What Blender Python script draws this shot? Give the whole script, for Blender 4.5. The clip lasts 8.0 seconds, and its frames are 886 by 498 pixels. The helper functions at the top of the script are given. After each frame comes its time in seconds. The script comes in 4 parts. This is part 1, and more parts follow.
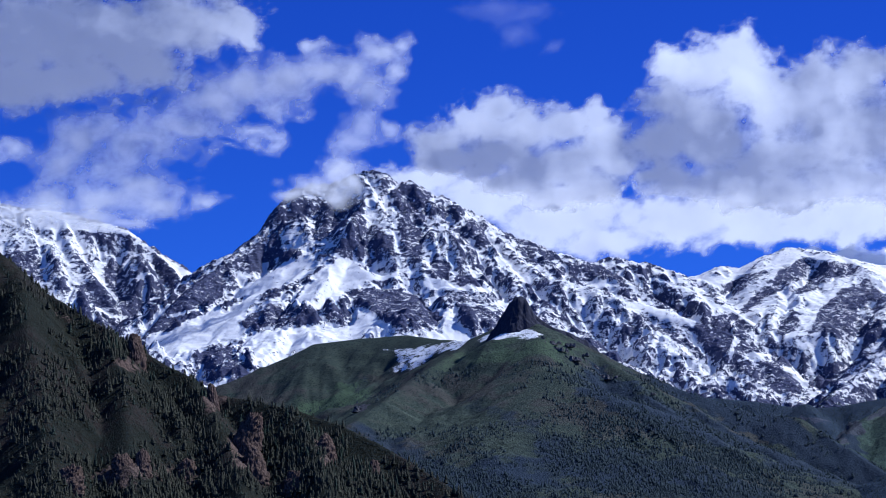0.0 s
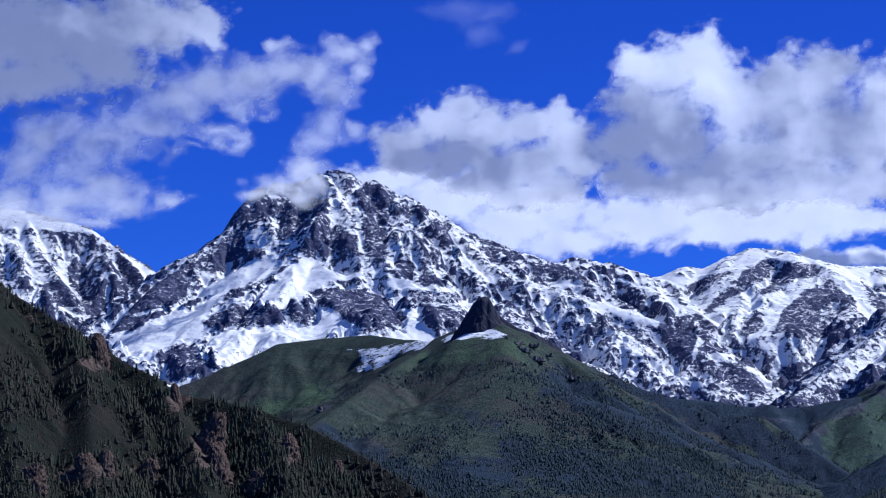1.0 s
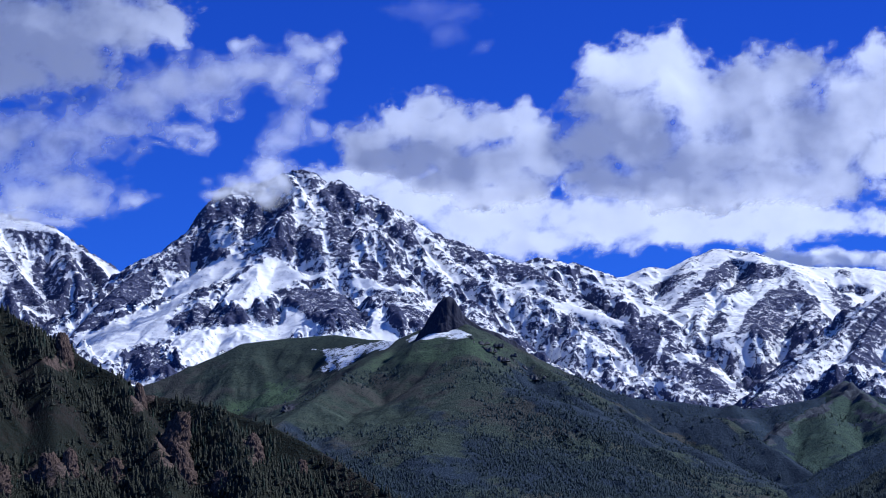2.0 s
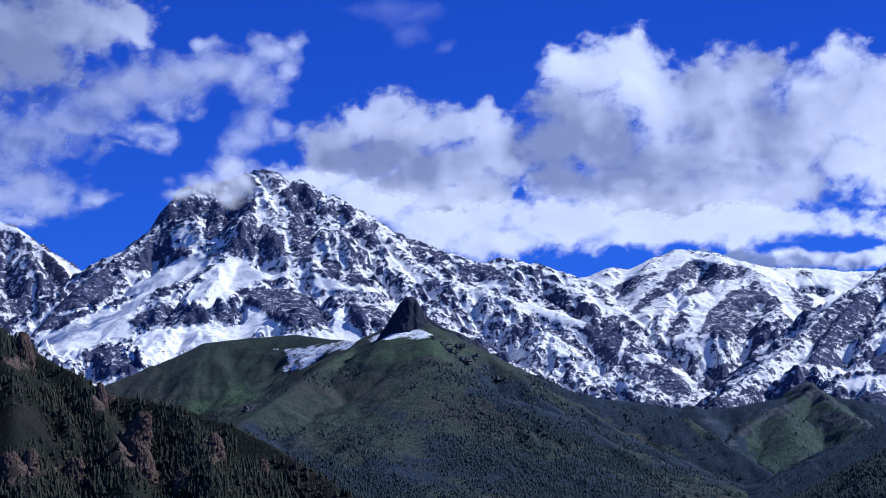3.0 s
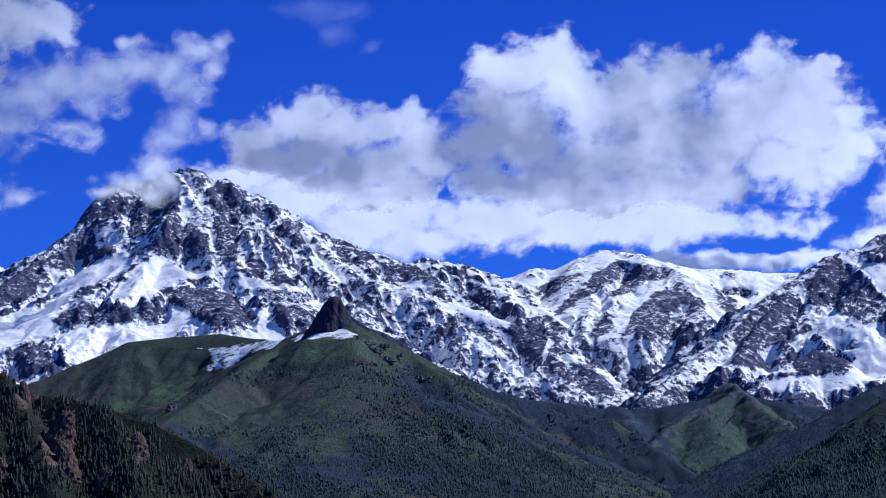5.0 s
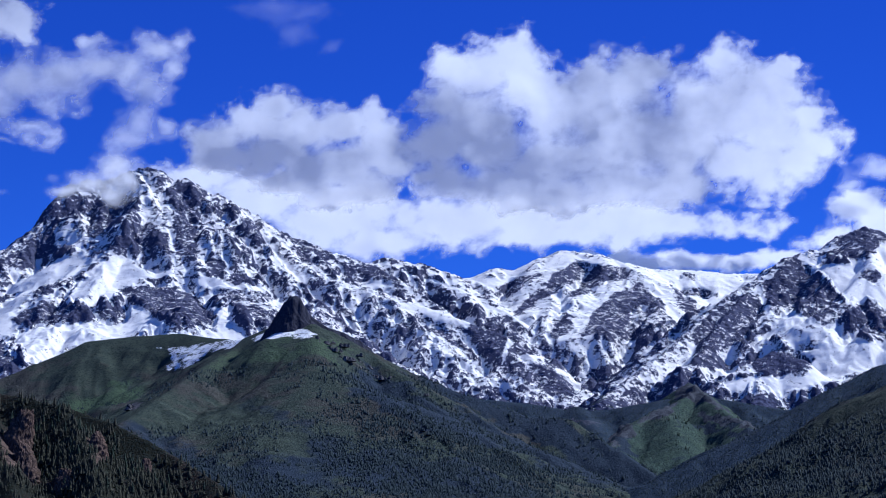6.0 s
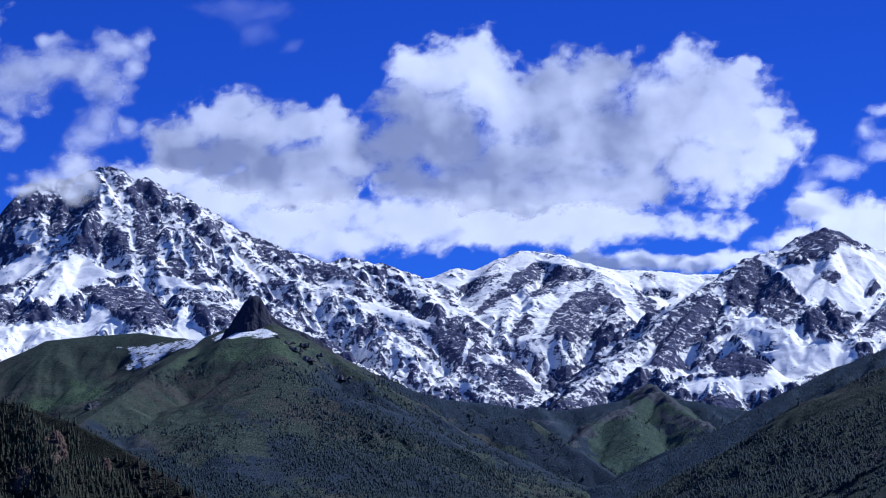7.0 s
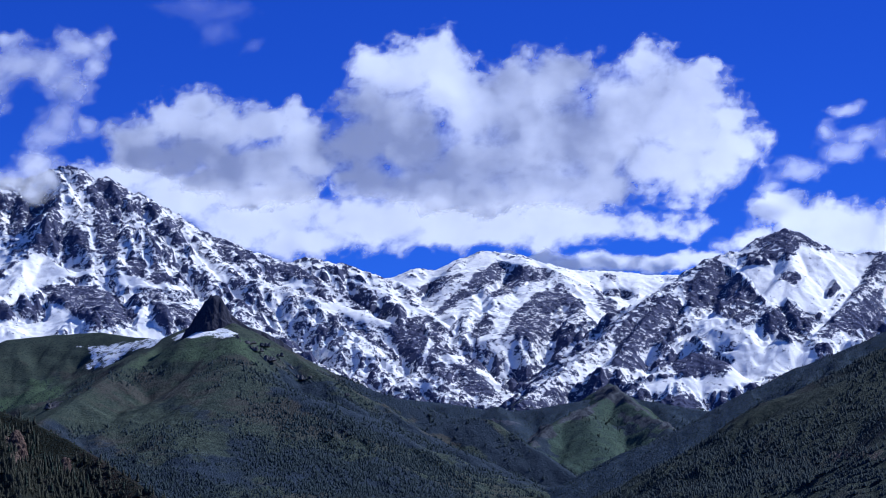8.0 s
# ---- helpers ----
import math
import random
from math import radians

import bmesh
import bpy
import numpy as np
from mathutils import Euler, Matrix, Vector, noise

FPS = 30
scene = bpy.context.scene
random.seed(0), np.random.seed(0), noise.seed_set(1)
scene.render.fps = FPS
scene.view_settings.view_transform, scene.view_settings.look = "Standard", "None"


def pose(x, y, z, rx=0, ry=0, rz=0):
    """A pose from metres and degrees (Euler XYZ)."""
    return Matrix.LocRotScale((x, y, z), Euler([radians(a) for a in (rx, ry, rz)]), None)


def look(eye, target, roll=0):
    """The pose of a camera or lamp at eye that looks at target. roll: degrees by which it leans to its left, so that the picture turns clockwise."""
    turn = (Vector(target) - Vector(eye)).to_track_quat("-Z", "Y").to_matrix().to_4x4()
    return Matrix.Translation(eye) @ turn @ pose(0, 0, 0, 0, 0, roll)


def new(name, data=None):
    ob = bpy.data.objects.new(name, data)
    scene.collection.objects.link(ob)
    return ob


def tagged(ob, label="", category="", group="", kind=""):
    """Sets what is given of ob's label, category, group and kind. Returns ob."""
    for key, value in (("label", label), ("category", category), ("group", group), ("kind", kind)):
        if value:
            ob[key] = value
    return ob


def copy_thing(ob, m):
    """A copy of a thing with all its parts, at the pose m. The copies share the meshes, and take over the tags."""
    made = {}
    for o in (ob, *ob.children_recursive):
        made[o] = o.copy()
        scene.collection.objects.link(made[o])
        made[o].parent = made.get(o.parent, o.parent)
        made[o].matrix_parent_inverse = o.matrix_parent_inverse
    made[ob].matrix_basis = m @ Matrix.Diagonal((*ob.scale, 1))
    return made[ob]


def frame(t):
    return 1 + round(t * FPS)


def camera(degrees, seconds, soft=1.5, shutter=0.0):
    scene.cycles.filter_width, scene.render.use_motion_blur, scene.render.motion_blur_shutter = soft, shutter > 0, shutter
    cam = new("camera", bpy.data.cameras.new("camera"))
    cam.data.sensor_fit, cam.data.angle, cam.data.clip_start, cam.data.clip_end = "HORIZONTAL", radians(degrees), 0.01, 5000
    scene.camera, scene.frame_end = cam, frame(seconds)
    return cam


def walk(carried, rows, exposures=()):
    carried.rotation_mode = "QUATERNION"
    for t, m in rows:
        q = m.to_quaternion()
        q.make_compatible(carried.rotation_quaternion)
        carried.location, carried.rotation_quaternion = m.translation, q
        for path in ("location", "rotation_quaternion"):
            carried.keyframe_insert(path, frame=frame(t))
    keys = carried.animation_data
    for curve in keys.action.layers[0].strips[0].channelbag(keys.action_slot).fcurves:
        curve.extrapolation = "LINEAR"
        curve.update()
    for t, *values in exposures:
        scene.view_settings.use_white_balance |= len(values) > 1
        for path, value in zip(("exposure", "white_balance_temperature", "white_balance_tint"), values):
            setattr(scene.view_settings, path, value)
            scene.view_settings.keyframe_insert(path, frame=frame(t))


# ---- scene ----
# ---- camera: on a tripod in the valley, panning to the right ----
EYE, TILT = 1.6, 10.46
cam = camera(16.0, 8.0, soft=0.65)
YAW = [(0, 0), (0.5, 0.308), (1, 0.664), (1.5, 0.979), (3, 2.017), (3.5, 2.347), (4, 2.725), (5.5, 3.764), (6, 4.148), (6.5, 4.489), (7, 4.877), (7.5, 5.212), (8, 5.604)]
walk(cam, [(t, pose(0, 0, EYE, 90 + TILT, 0, -a)) for t, a in YAW], [(0, 0.62, 5560, 10.0), (8, 0.62, 5560, 10.0)])

# ---- sky, sun and exposure ----
SUN_AZ, SUN_EL = 66.0, 46.0  # degrees right of the first view's bearing, and up
world = bpy.data.worlds.new("sky")
scene.world = world
world.use_nodes = True
wn, wl = world.node_tree.nodes, world.node_tree.links
wn.clear()
sky = wn.new("ShaderNodeTexSky")
sky.sky_type = "NISHITA"
sky.sun_disc = False
sky.sun_elevation, sky.sun_rotation = radians(SUN_EL), radians(SUN_AZ)
sky.altitude, sky.air_density, sky.dust_density, sky.ozone_density = 3500, 0.7, 0.0, 6.0
deep = wn.new("ShaderNodeHueSaturation")
deep.inputs["Saturation"].default_value, deep.inputs["Value"].default_value = 1.15, 1.0
back = wn.new("ShaderNodeBackground")
back.inputs["Strength"].default_value = 0.10
wout = wn.new("ShaderNodeOutputWorld")
wl.new(sky.outputs["Color"], deep.inputs["Color"])
tint = wn.new("ShaderNodeMix")
tint.data_type, tint.blend_type = "RGBA", "MULTIPLY"
tint.inputs[0].default_value, tint.inputs[7].default_value = 1.0, (0.5, 0.47, 0.95, 1)
wl.new(deep.outputs["Color"], tint.inputs[6])
bearing = wn.new("ShaderNodeTexCoord")
parts = wn.new("ShaderNodeSeparateXYZ")
wl.new(bearing.outputs["Generated"], parts.inputs[0])
height = wn.new("ShaderNodeMapRange")
height.interpolation_type = "SMOOTHSTEP"
height.inputs[1].default_value, height.inputs[2].default_value = 0.10, 0.27
wl.new(parts.outputs[2], height.inputs[0])
fade = wn.new("ShaderNodeMix")
fade.data_type = "RGBA"
fade.inputs[6].default_value, fade.inputs[7].default_value = (0.5, 0.56, 1.0, 1), (0.34, 0.36, 0.86, 1)
wl.new(height.outputs[0], fade.inputs[0])
aloft = wn.new("ShaderNodeMapRange")
aloft.interpolation_type = "SMOOTHSTEP"
aloft.inputs[1].default_value, aloft.inputs[2].default_value = 0.30, 0.55
wl.new(parts.outputs[2], aloft.inputs[0])
high = wn.new("ShaderNodeMix")
high.data_type = "RGBA"
high.inputs[7].default_value = (0.95, 0.92, 1.15, 1)
wl.new(aloft.outputs[0], high.inputs[0])
wl.new(fade.outputs[2], high.inputs[6])
wl.new(high.outputs[2], tint.inputs[7])
wl.new(tint.outputs[2], back.inputs["Color"])
wl.new(back.outputs["Background"], wout.inputs["Surface"])
sun_data = bpy.data.lights.new("sun", "SUN")
sun_data.energy, sun_data.angle, sun_data.color = 4.0, radians(0.6), (1.0, 0.975, 0.955)
sun = new("sun", sun_data)
sun.matrix_world = look((math.sin(radians(SUN_AZ)) * 900, math.cos(radians(SUN_AZ)) * 900, 900 * math.tan(radians(SUN_EL))), (0, 0, 0))


# ---- noise and terrain ----
PERM = np.random.RandomState(7).permutation(1024)
GRAD = np.array([(math.cos(a), math.sin(a)) for a in np.linspace(0, 2 * math.pi, 64, endpoint=False)])


def gnoise(x, y, seed=0):
    """Gradient noise, about -1 to 1."""
    xi, yi = np.floor(x).astype(int), np.floor(y).astype(int)
    fx, fy = x - xi, y - yi

    def corner(i, j):
        g = GRAD[PERM[(PERM[(xi + i + seed * 131) & 1023] + yi + j) & 1023] & 63]
        return g[..., 0] * (fx - i) + g[..., 1] * (fy - j)

    u, v = fx * fx * fx * (fx * (fx * 6 - 15) + 10), fy * fy * fy * (fy * (fy * 6 - 15) + 10)
    a, b, c, d = corner(0, 0), corner(1, 0), corner(0, 1), corner(1, 1)
    return 1.5 * ((a * (1 - u) + b * u) * (1 - v) + (c * (1 - u) + d * u) * v)


def fbm(x, y, octaves=5, seed=0, gain=0.5):
    out, amp, f = 0 * x, 1.0, 1.0
    for k in range(octaves):
        out = out + amp * gnoise(x * f + 17.3 * k, y * f - 9.1 * k, seed + k)
        amp, f = amp * gain, f * 2.03
    return out


def ridged(x, y, octaves=5, seed=0, gain=0.55):
    """Sharp-crested noise, 0 to about 1."""
    out, amp, f, total, w = 0 * x, 1.0, 1.0, 0.0, 1.0
    for k in range(octaves):
        n = 1 - np.abs(gnoise(x * f + 11.7 * k, y * f + 5.3 * k, seed + k))
        n = n * n
        out = out + amp * n * w
        w = np.clip(n * 1.4, 0, 1)
        total, amp, f = total + amp, amp * gain, f * 2.07
    return out / total


def smooth(a, b, x):
    t = np.clip((x - a) / (b - a), 0, 1)
    return t * t * (3 - 2 * t)


def ridge_height(X, Y, points, k=0.8, conc=500.0, width=6.0, kback=None):
    """Height under a crest line, falling away from it on both sides at slope k, easing out below."""
    best, dist = np.full(X.shape, -1e4), np.full(X.shape, 1e4)
    for (x0, y0, z0), (x1, y1, z1) in zip(points[:-1], points[1:]):
        dx, dy = x1 - x0, y1 - y0
        t = np.clip(((X - x0) * dx + (Y - y0) * dy) / (dx * dx + dy * dy), 0, 1)
        px, py = X - x0 - t * dx, Y - y0 - t * dy
        d = np.sqrt(px * px + py * py + width * width) - width
        slope = k if kback is None else np.where(py > 0, kback, k)
        h = z0 + t * (z1 - z0) - slope * conc * np.log1p(d / conc)
        better = h > best
        best, dist = np.where(better, h, best), np.minimum(dist, d)
    return best, dist


def grid_mesh(name, X, Y, Z, attrs=None, keep=None, rounded=True):
    """A height sheet as one mesh; attrs: values at its points."""
    ny, nx = X.shape
    idx = np.arange(nx * ny).reshape(ny, nx)
    quads = np.stack([idx[:-1, :-1], idx[:-1, 1:], idx[1:, 1:], idx[1:, :-1]], -1).reshape(-1, 4)
    pts = np.stack([X, Y, Z], -1).reshape(-1, 3)
    if keep is not None:
        quads = quads[keep.reshape(-1)[quads].any(axis=1)]
        used = np.zeros(len(pts), bool)
        used[quads.reshape(-1)] = True
        remap = np.cumsum(used) - 1
        pts, quads = pts[used], remap[quads]
    me = bpy.data.meshes.new(name)
    me.vertices.add(len(pts))
    me.vertices.foreach_set("co", pts.astype(np.float32).ravel())
    me.loops.add(len(quads) * 4)
    me.loops.foreach_set("vertex_index", quads.astype(np.int32).ravel())
    me.polygons.add(len(quads))
    me.polygons.foreach_set("loop_start", (np.arange(len(quads)) * 4).astype(np.int32))
    me.polygons.foreach_set("use_smooth", np.full(len(quads), rounded))
    me.update(calc_edges=True)
    for key, val in (attrs or {}).items():
        a = me.attributes.new(key, "FLOAT", "POINT")
        v = val.reshape(-1)
        a.data.foreach_set("value", (v if keep is None else v[used]).astype(np.float32))
    return me


def sheet(x0, x1, y0, y1, step, fine=None):
    """Grid points; outside the fine stretch of y the rows lie four times as far apart."""
    xs = np.arange(x0, x1 + step, step)
    if fine is None:
        return np.meshgrid(xs, np.arange(y0, y1 + step, step))
    ys = np.concatenate([np.arange(y0, fine[0], 4 * step), np.arange(fine[0], fine[1], step), np.arange(fine[1], y1 + 4 * step, 4 * step)])
    return np.meshgrid(xs, ys)


def slope_of(X, Y, Z):
    gy, gx = np.gradient(Z, Y[:, 0], X[0])
    return np.sqrt(gx * gx + gy * gy), gx, gy


def blur(Z, r):
    """Box blur, twice."""
    for _ in range(2):
        for ax in (0, 1):
            pad = [(r + 1, r) if a == ax else (0, 0) for a in (0, 1)]
            c = np.cumsum(np.pad(Z, pad, mode="edge"), axis=ax)
            n = Z.shape[ax]
            hi, lo = np.take(c, np.arange(2 * r + 1, 2 * r + 1 + n), ax), np.take(c, np.arange(n), ax)
            Z = (hi - lo) / (2 * r + 1)
    return Z


def gullies(X, Y, Z, step, waves, depth, seed, least=0.15, sharp=0.5):
    """Wears branching ribs and gullies into a slope: at each scale, stripes that run down the fall line."""
    for k, wave in enumerate(waves):
        base = blur(Z, max(1, int(0.35 * wave / step)))
        steep, gx, gy = slope_of(X, Y, base)
        steep = steep + 1e-6
        cx, cy = -gy / steep, gx / steep  # along the contour
        U, V = X / wave, Y / wave
        ui, vi = np.floor(U).astype(int), np.floor(V).astype(int)
        num, den = np.zeros(X.shape), np.full(X.shape, 1e-6)
        for i in (-1, 0, 1):
            for j in (-1, 0, 1):
                h = PERM[(PERM[(ui + i + 57 * (seed + k)) & 1023] + vi + j) & 1023]
                px, py = ui + i + (h & 31) / 31.0, vi + j + ((h >> 5) & 31) / 31.0
                dx, dy = U - px, V - py
                w = np.exp(-2.2 * (dx * dx + dy * dy))
                num += w * np.cos(6.2832 * (dx * cx + dy * cy) + h * 0.7)
                den += w
        v = num / den
        v = v + sharp * (0.35 - np.abs(v))  # ribs sharper than hollows
        Z = Z + depth * wave * v * smooth(least, least + 0.5, steep)
    return Z


def blocks(X, Y, wave, seed, tilt=0.5, jump=0.25):
    """Broken rock: cells of random height and tilt, in metres for cells of that size."""
    U, V = X / wave, Y / wave
    ui, vi = np.floor(U).astype(int), np.floor(V).astype(int)
    near, out = np.full(X.shape, 9.0), np.zeros(X.shape)
    for i in (-1, 0, 1):
        for j in (-1, 0, 1):
            h = PERM[(PERM[(ui + i + 91 * seed) & 1023] + vi + j) & 1023]
            g = PERM[(h + 331) & 1023]
            dx, dy = U - (ui + i + (h & 31) / 31.0), V - (vi + j + ((h >> 5) & 31) / 31.0)
            d = dx * dx + dy * dy
            val = jump * (g / 511.5 - 1) + tilt * (dx * ((g & 31) / 15.5 - 1) + dy * (((g >> 5) & 31) / 15.5 - 1))
            out = np.where(d < near, val, out)
            near = np.minimum(d, near)
    return wave * out


# ---- materials ----
def node(nt, kind, **inputs):
    n = nt.nodes.new(kind)
    for key, val in inputs.items():
        n.inputs[key.replace("_", " ")].default_value = val
    return n


def blank(name):
    m = bpy.data.materials.new(name)
    m.use_nodes = True
    m.node_tree.nodes.clear()
    return m, m.node_tree


def noise_at(nt, scale, detail=6.0, rough=0.6, stretch=(1, 1, 1), distortion=0.0, turn=0.0):
    """Noise in metres: scale is the number of waves to the metre."""
    tc = nt.nodes.new("ShaderNodeTexCoord")
    mp = nt.nodes.new("ShaderNodeMapping")
    mp.inputs["Scale"].default_value = stretch
    mp.inputs["Rotation"].default_value = (0, radians(turn), 0)
    n = node(nt, "ShaderNodeTexNoise", Scale=scale, Detail=detail, Roughness=rough, Distortion=distortion)
    nt.links.new(tc.outputs["Object"], mp.inputs["Vector"])
    nt.links.new(mp.outputs["Vector"], n.inputs["Vector"])
    return n.outputs["Fac"]


def facets(nt, scale, stretch=(1, 1, 1), turn=0.0):
    """Broken angular blocks: distance to the nearest crack and a random value for each block."""
    tc = nt.nodes.new("ShaderNodeTexCoord")
    mp = nt.nodes.new("ShaderNodeMapping")
    mp.inputs["Scale"].default_value = stretch
    mp.inputs["Rotation"].default_value = (radians(20), radians(turn), 0)
    v = node(nt, "ShaderNodeTexVoronoi", Scale=scale)
    nt.links.new(tc.outputs["Object"], mp.inputs["Vector"])
    nt.links.new(mp.outputs["Vector"], v.inputs["Vector"])
    sep = nt.nodes.new("ShaderNodeSeparateColor")
    nt.links.new(v.outputs["Color"], sep.inputs["Color"])
    return v.outputs["Distance"], sep.outputs[0]


def ramp(nt, fac, stops):
    r = nt.nodes.new("ShaderNodeValToRGB")
    els = r.color_ramp.elements
    while len(els) < len(stops):
        els.new(0.5)
    for e, (p, c) in zip(els, stops):
        e.position, e.color = p, (*c, 1) if len(c) == 3 else c
    nt.links.new(fac, r.inputs["Fac"])
    return r.outputs["Color"]


def attr(nt, key):
    a = nt.nodes.new("ShaderNodeAttribute")
    a.attribute_name = key
    return a.outputs["Fac"]


def mth(nt, op, a, b=None, c=None, clamp=False):
    n = nt.nodes.new("ShaderNodeMath")
    n.operation, n.use_clamp = op, clamp
    for k, v in enumerate((a, b, c)):
        if v is None:
            continue
        if isinstance(v, (int, float)):
            n.inputs[k].default_value = v
        else:
            nt.links.new(v, n.inputs[k])
    return n.outputs[0]


def mixc(nt, fac, a, b):
    n = nt.nodes.new("ShaderNodeMix")
    n.data_type = "RGBA"
    for sock, v in ((n.inputs[0], fac), (n.inputs[6], a), (n.inputs[7], b)):
        if isinstance(v, (int, float)):
            sock.default_value = v
        elif isinstance(v, tuple):
            sock.default_value = (*v, 1)
        else:
            nt.links.new(v, sock)
    return n.outputs[2]


def surface(nt, color, rough, bumps=()):
    """Principled surface; bumps: (height, strength, metres)."""
    b = node(nt, "ShaderNodeBsdfPrincipled", Roughness=0.9)
    b.inputs["Specular IOR Level"].default_value = 0.04
    nt.links.new(color, b.inputs["Base Color"])
    if isinstance(rough, (int, float)):
        b.inputs["Roughness"].default_value = rough
    else:
        nt.links.new(rough, b.inputs["Roughness"])
    last = None
    for h, strength, metres in bumps:
        bp = node(nt, "ShaderNodeBump", Strength=strength, Distance=metres)
        nt.links.new(h, bp.inputs["Height"])
        if last:
            nt.links.new(last, bp.inputs["Normal"])
        last = bp.outputs["Normal"]
    if last:
        nt.links.new(last, b.inputs["Normal"])
    out = nt.nodes.new("ShaderNodeOutputMaterial")
    nt.links.new(b.outputs["BSDF"], out.inputs["Surface"])


def alpine_material(name, rock_dark, rock_light, grass):
    """Rock, snow and turf by the sheet's own cover values."""
    m, nt = blank(name)
    fine = noise_at(nt, 0.22, 9, 0.78)
    mid = noise_at(nt, 0.06, 7, 0.65)
    strata = noise_at(nt, 0.05, 7, 0.7, (0.8, 0.8, 1.3), 0.6)
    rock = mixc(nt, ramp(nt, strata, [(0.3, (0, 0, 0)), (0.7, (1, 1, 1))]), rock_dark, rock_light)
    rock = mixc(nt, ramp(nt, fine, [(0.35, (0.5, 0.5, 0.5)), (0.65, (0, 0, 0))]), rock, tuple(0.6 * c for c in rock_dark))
    turf = mixc(nt, ramp(nt, mid, [(0.35, (0, 0, 0)), (0.65, (1, 1, 1))]), grass, tuple(1.5 * c for c in grass))
    g = mth(nt, "ADD", attr(nt, "turf"), mth(nt, "MULTIPLY", mth(nt, "SUBTRACT", mid, 0.5), 1.2))
    ground = mixc(nt, ramp(nt, g, [(0.42, (0, 0, 0)), (0.58, (1, 1, 1))]), rock, turf)
    wob = mth(nt, "ADD", mth(nt, "MULTIPLY", mth(nt, "SUBTRACT", fine, 0.5), 3.1), mth(nt, "MULTIPLY", mth(nt, "SUBTRACT", mid, 0.5), 0.7))
    ledge = noise_at(nt, 0.24, 8, 0.72, (0.9, 0.9, 1.1), 0.6, 28)
    wob = mth(nt, "ADD", wob, mth(nt, "MULTIPLY", mth(nt, "SUBTRACT", ledge, 0.5), 1.7))
    crack, block = facets(nt, 0.13, (0.9, 0.9, 1.2), 38)
    wob = mth(nt, "ADD", wob, mth(nt, "MULTIPLY", mth(nt, "SUBTRACT", block, 0.53), 0.6))
    streak = noise_at(nt, 0.3, 7, 0.7, (1.0, 1.0, 0.22), 0.4, -30)
    wob = mth(nt, "ADD", wob, mth(nt, "MULTIPLY", mth(nt, "SUBTRACT", streak, 0.5), 1.6))
    thread = noise_at(nt, 0.12, 6, 0.66, (0.7, 0.7, 1.5), 1.2, 38)
    thread = mth(nt, "ABSOLUTE", mth(nt, "SUBTRACT", thread, 0.5))
    lines = ramp(nt, thread, [(0.0, (1, 1, 1)), (0.028, (0, 0, 0))])
    wob = mth(nt, "ADD", wob, mth(nt, "MULTIPLY", lines, 0.18))  # snow caught on thin ledges
    s = mth(nt, "ADD", attr(nt, "snow"), wob)
    snow_on = ramp(nt, s, [(0.46, (0, 0, 0)), (0.54, (1, 1, 1))])
    snow = mixc(nt, ramp(nt, mid, [(0.3, (0, 0, 0)), (0.7, (1, 1, 1))]), (0.71, 0.70, 0.695), (0.82, 0.805, 0.79))
    col = mixc(nt, snow_on, ground, snow)
    rough = mixc(nt, snow_on, (0.95, 0.95, 0.95), (0.6, 0.6, 0.6))
    relief = mth(nt, "MULTIPLY", fine, mth(nt, "SUBTRACT", 1.15, snow_on))
    broad_relief = mth(nt, "MULTIPLY", mid, mth(nt, "SUBTRACT", 1.1, mth(nt, "MULTIPLY", snow_on, 0.8)))
    broken = mth(nt, "MULTIPLY", crack, mth(nt, "SUBTRACT", 1.05, snow_on))
    surface(nt, col, rough, [(broad_relief, 0.5, 6.0), (broken, 0.6, 3.5), (relief, 0.75, 2.4)])
    return m


# the blue in both rock colours is aerial haze painted in
ALPINE = alpine_material("hazy_alpine_rock_and_snow", (0.050, 0.057, 0.110), (0.102, 0.107, 0.176), (0.03, 0.042, 0.045))


